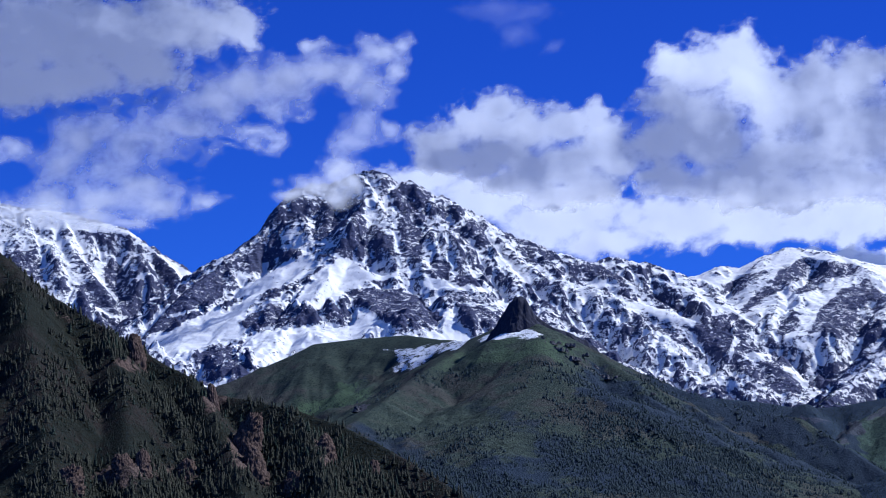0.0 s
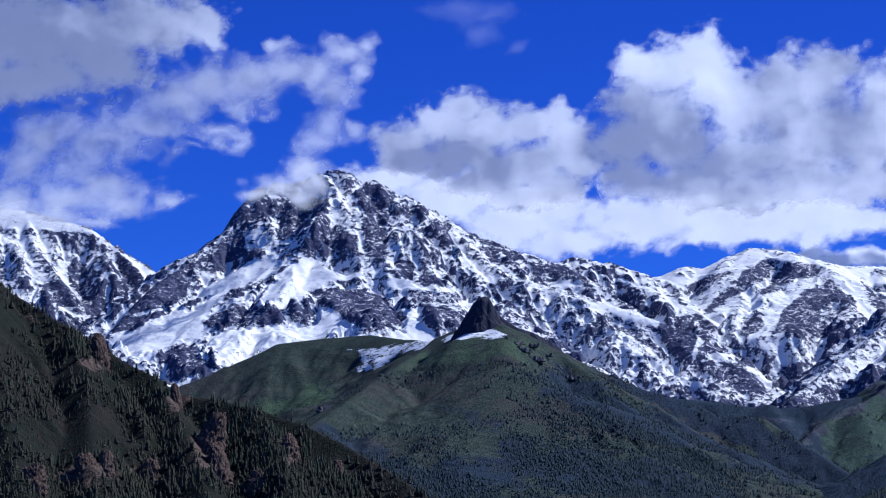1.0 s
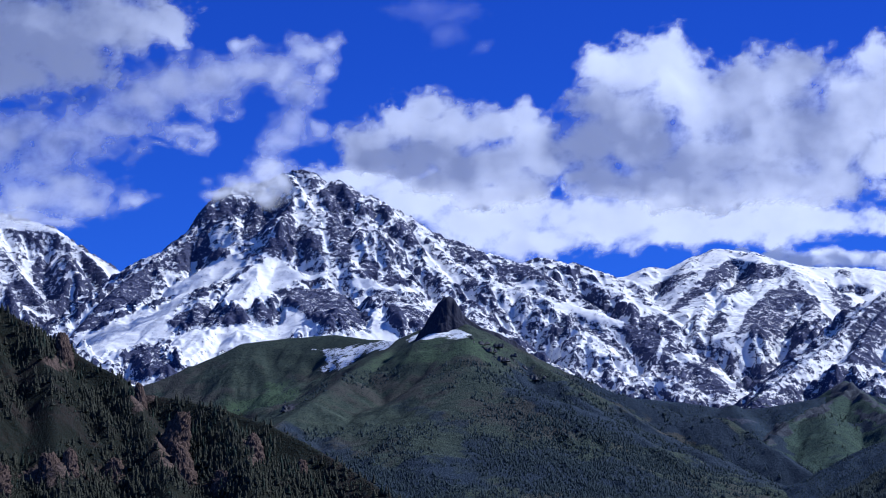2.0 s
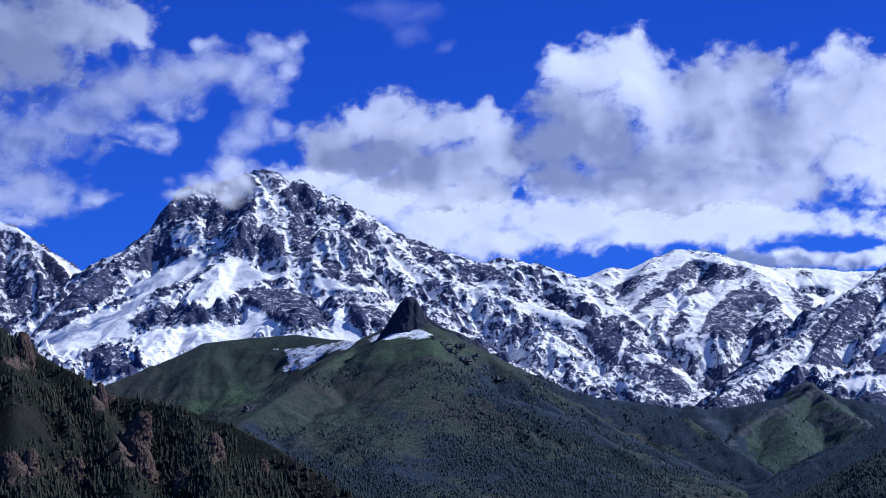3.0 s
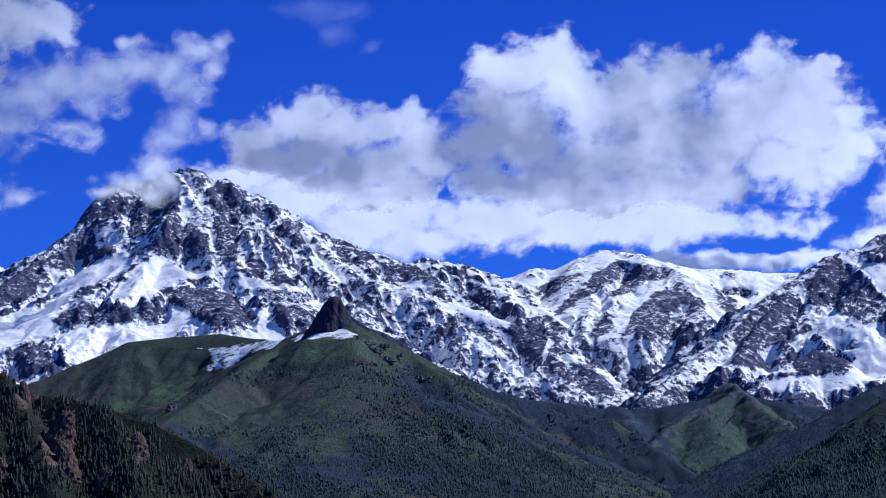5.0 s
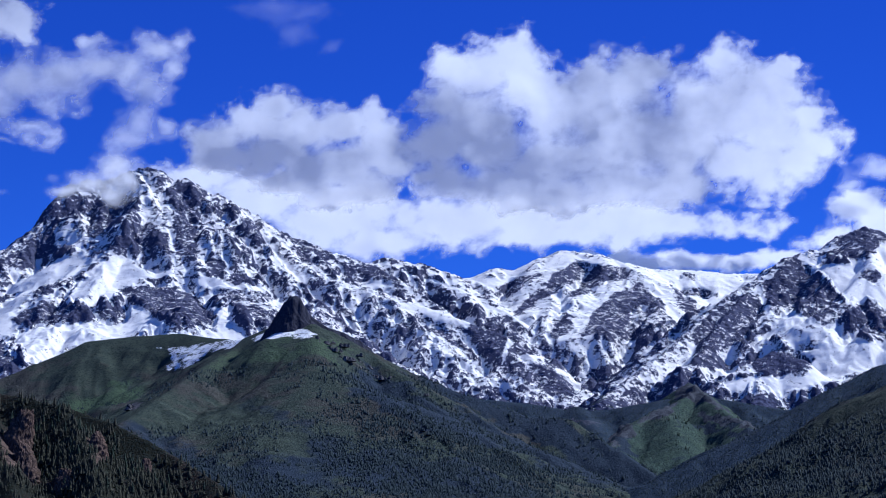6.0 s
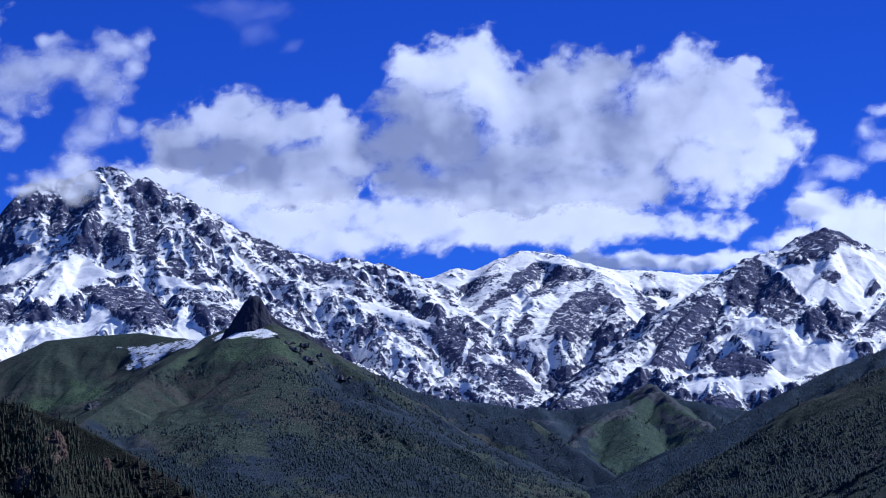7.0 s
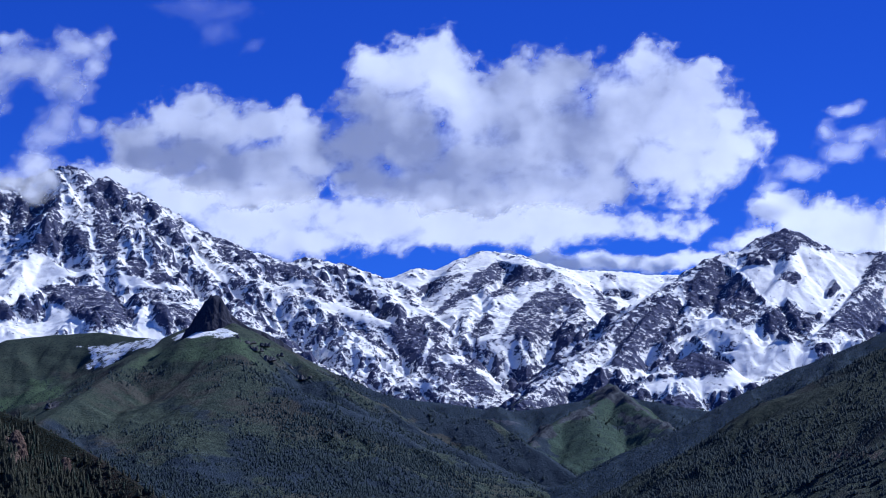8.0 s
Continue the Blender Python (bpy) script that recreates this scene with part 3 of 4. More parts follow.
# ---- the land ----
def patch(X, Z, marks, wx, wz):
    """Where named snowfields (+) and crags (-) lie on a face: x, z, half length, half height, tilt, weight."""
    up, down = 0 * X, 0 * X
    for (mx, mz, rx, rz, tilt, w) in marks:
        c, s = math.cos(radians(tilt)), math.sin(radians(tilt))
        a, b = X + wx - mx, Z + wz - mz
        q = np.sqrt(((a * c + b * s) / rx) ** 2 + ((b * c - a * s) / rz) ** 2)
        m = abs(w) * (1 - smooth(0.55, 1.3, q))
        if w > 0:
            up = np.maximum(up, m)
        else:
            down = np.maximum(down, m)
    return up, down


def snow_any(cover):
    return cover[0] < 1400


def land(name, label, box, step, ridges, relief, cover, material, seed, marks=(), terrace=(0, 20, 0.0), hold_to=70, crag=0.0, worn_at=(115, 55, 26, 13), worn_by=0.15, fine=None, shadow_brush=(), front=None, outlines=(), sunlit_lush=()):
    """A mountain or hill as one height sheet.
    ridges: (points, slope, ease, crest width, slope behind if it differs); relief: (metres, wave length, stretch along y);
    cover: snow line, snow band, slope that sheds snow, turf line; terrace: (share, height, dip)."""
    X, Y = sheet(*box, step, fine)
    wx, wy = 14 * fbm(X / 130, Y / 130, 4, seed + 40), 14 * fbm(X / 130 + 7, Y / 130 + 3, 4, seed + 50)
    Z, D = np.full(X.shape, -1e4), np.full(X.shape, 1e4)
    for pts, k, conc, width, *behind in ridges:
        rough_h, d = ridge_height(X, Y, pts, k, conc, width)
        near = smooth(5, 60, d)
        h, d = ridge_height(X + wx * near, Y + wy * near, pts, k, conc, width, *behind)
        Z, D = np.maximum(Z, h), np.minimum(D, d)
    if front:
        Z = Z - 0.7 * np.clip(front - Y, 0, None)  # drops away into the valley before it
    amp, wave, stretch = relief
    hold = 0.10 + 0.90 * smooth(3, hold_to, D)
    mx, mz = 7 * fbm(X / 28, Y / 28, 4, seed + 60), 7 * fbm(X / 28 + 5, Y / 28 + 9, 4, seed + 70)
    up, down = patch(X, Z, marks, mx, mz)
    if outlines:
        cover_here, known = faces(X, Z, outlines, 0.5 * mx, 0.5 * mz, 5.0)
        up, down = np.maximum(up, np.clip(cover_here, 0, 1)), np.maximum(down, np.clip(-cover_here, 0, 1))
    soft = (1 - 0.86 * smooth(0.4, 0.95, up)) * (1 - 0.45 * smooth(0.5, 0.85, down) * snow_any(cover))
    n = ridged((X + wx) / wave, (Y + wy) / (wave * stretch), 6, seed) - 0.42
    n2 = ridged((X - wy) / (wave * 0.28), (Y + wx) / (wave * 0.28), 5, seed + 20) - 0.42
    Z = Z + 0.35 * amp * hold * n * (0.2 + 0.8 * soft)
    worn = gullies(X, Y, Z, step, worn_at, worn_by, seed)
    Z = Z + (worn - Z) * hold * (0.05 + 0.95 * soft) + 0.13 * amp * (0.25 + 0.75 * hold) * n2 * soft * (1 + 1.2 * down)
    if snow_any(cover):
        Z = Z + 8 * crag * (ridged(X / 13, Y / 13, 4, seed + 33) - 0.5) * (1 - smooth(2, 16, D)) * soft  # teeth along the crest
    share, tall, dip = terrace
    if share:
        h = (Z + dip * X + 16 * fbm(X / 50, Y / 50, 5, seed + 80)) / tall
        fr = h - np.floor(h)
        Z = Z + share * 0.25 * hold * soft * tall * (smooth(0.45, 0.95, fr) - fr)
    if crag:
        ux, uy = X + 5 * fbm(X / 15, Y / 15, 3, seed + 90), Y + 5 * fbm(X / 15 + 4, Y / 15, 3, seed + 91)
        rubble = 0.55 * blocks(ux, uy, 42, seed + 3, 0.9, 0.12) + 0.8 * blocks(ux, uy, 20, seed, 0.9, 0.15) + 0.9 * blocks(ux, uy, 10, seed + 1, 0.9, 0.2) + 0.7 * blocks(ux, uy, 5, seed + 2)
        if not snow_any(cover):
            rubble = 0.6 * blocks(ux, uy, 17, seed) + blocks(ux, uy, 8, seed + 1) + 1.1 * blocks(ux, uy, 4.2, seed + 2)
        Z = Z + (0.42 if snow_any(cover) else 1.0) * crag * rubble * (0.6 + 0.4 * hold) * soft ** 2 * (0.55 + 0.6 * np.clip(down, 0, 1) if snow_any(cover) else down)
    up, down = patch(X, Z, marks, mx, mz)
    steep, sx, sy = slope_of(X, Y, Z)
    hollow = blur(Z, max(2, int(5 / step))) - Z
    snow_line, snow_band, shed, turf_line = cover
    broad = blur(Z, max(2, int(16 / step))) - Z
    snow = np.clip(0.5 + (Z - snow_line) / snow_band, -0.6, 0.5) - 0.5 * (steep - shed) + 0.17 * np.clip(hollow, -3, 3) + 0.035 * np.clip(broad, -8, 8)
    snow = snow + 0.8 * up - 0.6 * down - (0 if snow_any(cover) else 1)
    if outlines:
        w, known = faces(X, Z, outlines, 0.55 * mx, 0.55 * mz, 2.2 if snow_any(cover) else 7.0)
        snow = snow * (1 - known) + known * (0.5 + np.where(w > 0, 0.46, 0.64) * w + (0.4 * np.clip(snow - 0.3, -1, 0.6) if snow_any(cover) else 0))
        down = np.maximum(down, np.clip(-w, 0, 1)) if snow_any(cover) else down
    turf = 0.5 + (turf_line - Z) / 60.0 - 1.2 * (steep - 0.85) - 1.0 * down
    if not snow_any(cover):
        turf = patch(X, Z, sunlit_lush, 2.0 * mx, 2.0 * mz)[0]
    # scrub cover together with the painted cloud shadow
    brush_shade = patch(X, Z, shadow_brush, 2.0 * mx, 2.0 * mz)[0]
    me = grid_mesh(name, X, Y, Z, {"snow": snow, "turf": turf, "bare": down, "shadow_brush": brush_shade}, None, True)
    me.materials.append(material)
    return tagged(new(name, me), label, "mountain" if "mountain" in name else "hill"), (X, Y, Z, steep, down)


# valley floor rising to the foot of the range
gx_, gy_ = np.meshgrid(np.linspace(-4800, 4800, 161), np.concatenate([np.linspace(-4800, 1400, 60), np.linspace(1450, 4800, 130)]))
gr = np.hypot(gx_, gy_)
gz = 170 * smooth(1500, 2600, gy_) + 250 * smooth(2500, 3700, gy_) + 60 * smooth(3500, 4800, gy_)
gz = gz + 8 * fbm(gx_ / 300, gy_ / 300, 4, 3) * smooth(300, 1500, gr)
me_ = grid_mesh("ground", gx_, gy_, gz, {"snow": 0 * gz - 3, "turf": 0 * gz, "bare": 0 * gz, "shadow_brush": 0 * gz + 0.4})
me_.materials.append(HILL)
tagged(new("ground", me_), "dark green valley floor rising to the mountains", "ground", "", "structure")

land("snow_mountain", "rocky mountain dusted with snow, its top in cloud", (-820, -260, 3900, 4420), 2.1, [
    ([(-787, 4278, 903.8), (-706, 4272, 870.5), (-645, 4282, 860.5), (-581, 4271, 848), (-525, 4268, 841), (-438, 4258, 816.1), (-397, 4241, 785.4), (-358, 4235, 760.7), (-333, 4217, 738), (-269, 4181, 666.3)], 0.95, 600, 4),
    ([(-525, 4268, 841), (-498, 4180, 766.4), (-434, 4087, 688.9)], 0.95, 600, 4),
] + [
    ([(-611, 4267, 829.7), (-573, 4171, 756.9), (-536, 4075, 679.4)], 0.95, 600, 4),
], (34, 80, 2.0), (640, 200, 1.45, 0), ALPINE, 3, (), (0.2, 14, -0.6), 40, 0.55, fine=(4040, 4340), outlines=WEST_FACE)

land("snow_mountain", "massive rocky peak with snow aprons under its crags", (-500, 640, 3440, 4220), 1.7, [
    ([(-389, 3740, 556), (-366, 3782, 588), (-344, 3835, 623), (-317, 3887, 668), (-293, 3939, 697), (-272, 3976, 724), (-252, 4012, 749.7), (-240, 4028, 762.4), (-222, 4044, 775.9)], 0.9, 700, 4, 2.2),
    ([(-226, 4039, 773.4), (-218, 4054, 794.5), (-213, 4064, 812.4), (-199, 4080, 832.3), (-179, 4091, 842.1), (-153, 4097, 844.9), (-108, 4099, 861.3), (-91, 4094, 862.6), (-74, 4089, 857.8)], 1.5, 500, 3),
] + [
    ([(-74, 4089, 857.8), (-60, 4085, 844.6), (-45, 4080, 845.9), (-31, 4080, 837.5), (-20, 4075, 825.1), (-2, 4070, 824.1), (12, 4070, 815), (49, 4060, 792.6), (86, 4049, 766.4), (123, 4048, 755.7), (159, 4047, 742), (203, 4035, 723.3), (237, 3993, 695.2), (283, 3940, 653.3)], 0.85, 700, 4),
    ([(183, 4076, 732.2), (225, 4104, 747.1), (266, 4101, 740.6), (309, 4078, 721.3), (349, 4035, 683.9), (387, 3981, 645.5), (424, 3927, 610), (460, 3873, 571.1), (494, 3818, 524.7)], 0.8, 700, 5),
] + [
    ([(49, 4040, 778.1), (125, 3918, 689.4), (209, 3884, 662), (278, 3860, 636.5), (350, 3814, 600.9), (397, 3739, 548), (429, 3675, 498.4)], 0.8, 700, 5),
    ([(-108, 4089, 856.1), (-68, 3959, 762.7), (-24, 3870, 695.3), (32, 3790, 638.9), (78, 3729, 594.4)], 0.85, 700, 4),
] + [
    ([(-187, 4036, 792.4), (-153, 3917, 711), (-100, 3829, 652.5), (-44, 3760, 606.2)], 0.85, 700, 4),
    ([(-160, 3917, 710.9), (-199, 3845, 662.4), (-249, 3772, 615.1), (-278, 3710, 570.9)], 0.8, 700, 6),
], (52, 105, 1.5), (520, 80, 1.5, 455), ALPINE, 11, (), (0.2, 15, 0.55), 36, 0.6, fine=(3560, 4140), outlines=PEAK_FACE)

land("snow_mountain", "distant snowy mountain with a rounded white summit", (280, 1060, 3380, 4380), 2.1, [
    ([(273, 4241, 723.7), (343, 4236, 746), (381, 4233, 758.7), (404, 4231, 755.5), (445, 4247, 776.4), (478, 4263, 791.1), (522, 4238, 780.2), (558, 4213, 764.5), (591, 4229, 758.4), (648, 4241, 761.5), (702, 4232, 755.4), (786, 4217, 751.9), (892, 4196, 757.9)], 0.6, 800, 10),
    ([(550, 4214, 766.2), (561, 4152, 744.4), (592, 4077, 692.2), (618, 4023, 651.4), (625, 3951, 607.1)], 0.8, 700, 4),
] + [
    ([(561, 4152, 744.4), (506, 4049, 672.5), (466, 3963, 617.5), (452, 3904, 583)], 0.7, 700, 4),
    ([(477, 4253, 787.7), (417, 4129, 707.1), (400, 4030, 645.4)], 0.6, 700, 8),
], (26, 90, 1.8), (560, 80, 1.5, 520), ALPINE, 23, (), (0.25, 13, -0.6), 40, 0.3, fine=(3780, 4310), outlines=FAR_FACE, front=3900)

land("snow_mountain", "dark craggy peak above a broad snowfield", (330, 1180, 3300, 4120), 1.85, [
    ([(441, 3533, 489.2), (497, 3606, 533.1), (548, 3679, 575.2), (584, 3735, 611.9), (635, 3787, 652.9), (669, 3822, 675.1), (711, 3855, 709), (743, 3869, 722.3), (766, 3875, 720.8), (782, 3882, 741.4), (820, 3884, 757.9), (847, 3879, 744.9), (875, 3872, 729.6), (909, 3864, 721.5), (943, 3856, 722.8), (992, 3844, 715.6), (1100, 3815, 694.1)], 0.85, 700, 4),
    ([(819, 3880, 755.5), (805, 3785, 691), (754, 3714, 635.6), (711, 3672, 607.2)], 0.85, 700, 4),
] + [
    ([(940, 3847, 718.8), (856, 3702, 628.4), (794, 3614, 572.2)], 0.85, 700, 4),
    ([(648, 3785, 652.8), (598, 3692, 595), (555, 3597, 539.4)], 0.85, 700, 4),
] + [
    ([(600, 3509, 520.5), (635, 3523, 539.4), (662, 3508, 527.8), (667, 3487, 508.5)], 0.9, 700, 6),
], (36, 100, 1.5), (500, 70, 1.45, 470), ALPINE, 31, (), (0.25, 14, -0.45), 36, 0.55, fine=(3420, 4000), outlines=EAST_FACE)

CENTRE, centre = land("grassy_hill", "grassy hill, brown and green, dotted with small conifers", (-320, 620, 2280, 3460), 2.9, [
    ([(-270, 3289, 449.2), (-230, 3312, 467.5), (-190, 3335, 488.9), (-136, 3357, 516.8), (-88, 3359, 523.2), (-39, 3340, 523.9), (-2, 3280, 509.8), (27, 3180, 493.1), (53, 3060, 486.8), (74, 2999, 482.8), (90, 2989, 480)], 0.72, 900, 7),
    ([(90, 2989, 480), (106, 2988, 473.3), (150, 2996, 453.2), (193, 2994, 430.9), (246, 2990, 405.8), (300, 2985, 391.6), (337, 2981, 388.3), (379, 2936, 353.2), (421, 2869, 311.5), (462, 2812, 269.9)], 0.8, 900, 5),
] + [
    ([(139, 2992, 456.3), (173, 2925, 422.6), (189, 2854, 389.5), (230, 2740, 343.2), (269, 2636, 300.6), (296, 2553, 265.8), (323, 2449, 222.1)], 0.62, 900, 4),
    ([(90, 2984, 478.1), (89, 2869, 420.8), (87, 2739, 356.9), (97, 2618, 303.3), (115, 2497, 253.3)], 0.5, 900, 10),
] + [
    ([(42, 3080, 482.7), (9, 2990, 450.6), (-23, 2900, 415.9), (-53, 2800, 379.1), (-80, 2719, 348.4), (-106, 2628, 313.9)], 0.62, 900, 4),
], (16, 110, 1.7), (1500, 200, 1, 900), HILL, 41, [
    (115, 447, 21.1, 4.2, -50, -0.45), (147, 426, 21.1, 4.2, -45, -0.45), (-74, 379, 5.1, 8.2, 0, -1), (92, 428, 2.6, 2.6, 0, -0.1)
], (0, 10, 0), 50, 0.3, (110, 52, 25, 12), 0.06, (2450, 3390), [
    # right-flank patches paint a cloud shadow; the lower ones are scrub
    (158, 404, 39, 16.6, -38, 1), (188, 366, 84.7, 24.9, -30, 1), (273, 342, 111.9, 21.4, -30, 0.9), (260, 396, 90.8, 15, -28, 1), (168, 286, 109.9, 27.5, -10, 1), (372, 330, 75, 34, -35, 1), (320, 372, 70, 20, -30, 1), (21, 280, 86.2, 27.2, 0, 0.9), (-40, 318, 52.5, 19.1, -30, 0.7), (92, 312, 28.1, 18.8, -60, 0.7), (57, 355, 58.5, 10.7, -40, 0.5), (-84, 449, 34.7, 11.6, -50, 0.4)
], outlines=SADDLE_FACE, sunlit_lush=[(-110, 435, 46, 16, 12, 1), (-160, 420, 40, 14, 0, 0.9), (80, 445, 60, 16, 5, 0.7), (20, 440, 40, 14, 20, 0.5)])

KNOLL, knoll = land("grassy_hill", "green knoll with dark rocky crests in the valley", (330, 860, 2700, 3480), 2.6, [
    ([(516, 3391, 483.4), (521, 3340, 465.2), (529, 3237, 432.2), (539, 3154, 406.4), (532, 3054, 369)], 0.7, 700, 3),
    ([(516, 3351, 467.8), (476, 3286, 442.7), (449, 3259, 429.3), (416, 3193, 402.8), (390, 3126, 375.8)], 0.75, 700, 4),
] + [
    ([(469, 3236, 428.3), (466, 3136, 383.6), (460, 3025, 337.2)], 0.55, 700, 8),
    ([(702, 3255, 460.9), (618, 3201, 425.7), (558, 3131, 392.7), (502, 3039, 344.6)], 0.5, 700, 10),
], (11, 80, 1.2), (1500, 200, 1, 900), GREEN, 51, [
    (514, 471, 15.8, 9.7, -20, -1.3), (522, 453, 30, 7.8, -40, -1.3), (530, 417, 29, 7.5, -34, -1.3), (468, 436, 35.5, 5.9, 22, -1.2), (415, 400, 28.8, 6.9, 40, -1.2)
], (0.3, 9, 0), 40, 0.7, (80, 38, 18, 9), 0.09, (2850, 3440), [
    (523, 402, 31.6, 6.9, -38, 0.8), (476, 355, 16.9, 12.4, 0, 0.5), (410, 382, 22.8, 9.1, 40, 0.8), (531, 362, 56.6, 6.8, 35, 0.8), (480, 421, 5.8, 11.7, 10, 0.5)
])

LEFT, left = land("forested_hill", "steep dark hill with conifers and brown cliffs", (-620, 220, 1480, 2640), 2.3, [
    ([(-470, 2476, 560.8), (-396, 2448, 490.4), (-345, 2415, 443.5), (-316, 2399, 416.1), (-292, 2382, 400), (-264, 2365, 381.1), (-240, 2348, 365.3), (-208, 2321, 342.9), (-185, 2303, 330.5), (-167, 2284, 316.6), (-141, 2266, 308.7), (-107, 2237, 297.6), (-73, 2209, 283.3), (-49, 2189, 269), (-25, 2170, 253.2), (-2, 2150, 236.1), (44, 2110, 199.1)], 0.95, 900, 3),
    ([(-184, 2293, 327.4), (-155, 2184, 277.1), (-137, 2096, 235.5), (-120, 2006, 193)], 0.9, 900, 3),
] + [
    ([(-253, 2346, 370.3), (-227, 2228, 315.1), (-211, 2099, 251.1), (-192, 2001, 203.3)], 0.85, 900, 4),
    ([(-106, 2232, 295.3), (-87, 2148, 256.9), (-76, 2069, 217.6)], 0.85, 900, 3),
] + [
    ([(-329, 2398, 426.9), (-290, 2211, 328.8), (-258, 2064, 246.9), (-239, 1976, 200.7)], 0.85, 900, 5),
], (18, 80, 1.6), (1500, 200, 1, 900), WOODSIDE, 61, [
    (-136, 259, 13.2, 21.4, 20, -0.6), (-229, 345, 9.2, 18.8, 10, -0.6), (-166, 303, 5.6, 12.1, 0, -0.6), (-211, 232, 26.1, 14.9, 20, -0.6), (-81, 256, 8.5, 11.6, 10, -0.6), (-174, 239, 19.2, 11.5, 0, -0.45), (-101, 231, 15.2, 7.6, 0, -0.5), (-285, 386, 17.1, 6, -30, -0.4)
], (0.3, 14, 0.1), 40, 1.2, (90, 42, 20, 10), 0.10, (1950, 2540))

RIGHT, right = land("forested_hill", "steep dark hill with conifers below a brown-green crest", (200, 900, 1480, 2560), 2.4, [
    ([(313, 2279, 206.5), (348, 2263, 234.6), (379, 2248, 256.3), (405, 2234, 273.8), (435, 2213, 292.8), (448, 2195, 298.7), (486, 2171, 317.5), (522, 2142, 334.2), (569, 2115, 354.9), (619, 2080, 379.5)], 0.62, 900, 4),
    ([(480, 2168, 314.8), (470, 2057, 271.2), (464, 1956, 231.1), (456, 1865, 193.2)], 0.62, 900, 4),
], (14, 90, 1.6), (1500, 200, 1, 900), DARKWOOD, 71, [
    (444, 228, 8.9, 17.2, 0, -0.5), (465, 275, 11.1, 11.1, -30, -0.3)
], (0.2, 12, 0), 40, 0.6, (90, 42, 20, 10), 0.09, (1900, 2420))

SPUR, spur = land("forested_hill", "haze-blue dark forested spur behind the near hill", (300, 900, 2300, 2960), 3.2, [
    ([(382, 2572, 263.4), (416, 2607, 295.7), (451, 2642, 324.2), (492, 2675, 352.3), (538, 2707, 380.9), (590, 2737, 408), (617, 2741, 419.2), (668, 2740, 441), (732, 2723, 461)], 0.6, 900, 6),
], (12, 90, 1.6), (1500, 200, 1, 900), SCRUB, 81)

FOOT, foot = land("scrub_slope", "haze-blue dark scrub slopes at the foot of the range", (200, 960, 2900, 3560), 3.6, [
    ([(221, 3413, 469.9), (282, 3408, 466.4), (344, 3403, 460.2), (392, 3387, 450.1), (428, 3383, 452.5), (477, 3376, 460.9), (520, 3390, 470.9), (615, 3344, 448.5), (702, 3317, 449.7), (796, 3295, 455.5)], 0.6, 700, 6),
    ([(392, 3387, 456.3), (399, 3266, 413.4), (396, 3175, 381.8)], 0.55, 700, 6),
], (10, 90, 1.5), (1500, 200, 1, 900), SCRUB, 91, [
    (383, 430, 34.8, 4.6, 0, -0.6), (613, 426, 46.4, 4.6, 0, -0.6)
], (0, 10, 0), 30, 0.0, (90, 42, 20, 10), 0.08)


# ---- the dark rock tooth on the grassy hill ----
def rock_tooth():
    X, Y = sheet(*(37, 148, 2940, 3030), 0.7)
    Z = np.full(X.shape, -1e4)
    for pts, k, conc, width in (
        ([(49, 2988, 476), (55, 2989, 483), (60, 2990, 490), (64, 2993, 499.5), (68, 2994, 506.5), (73, 2994, 508.5), (78, 2995, 506), (83, 2995, 498.5), (88, 2996, 491), (96, 2995, 484)], 2.2, 300, 2.5),
        ([(88, 2996, 488.3), (104, 2996, 478.5), (120, 2998, 473.2), (139, 2999, 464), (158, 2998, 451.8)], 1.3, 300, 2),
        ([(63, 2989, 487.8), (54, 2986, 476.2), (50, 2983, 470.3)], 2.4, 300, 1.5),
    ):
        h, d = ridge_height(X + 2 * fbm(X / 12, Y / 12, 4, 5), Y + 2 * fbm(X / 12, Y / 12, 4, 6), pts, k, conc, width)
        Z = np.maximum(Z, h)
    Z = Z + 2.2 * (ridged(X / 9, Y / 9, 5, 90) - 0.45)
    cut = Z > 443.9
    me = grid_mesh("rock_tooth", X, Y, Z, {"snow": 0 * Z - 2, "turf": 0 * Z - 2, "bare": 0 * Z + 1}, cut)
    me.materials.append(CRAG)
    return tagged(new("rock_tooth", me), "dark jagged rock tooth on a grassy hill crest", "rock")


rock_tooth()


def height_at(ground, x, y):
    X, Y, Z = ground[:3]
    return float(Z[np.searchsorted(Y[:, 0], y) - 1, np.searchsorted(X[0], x) - 1])


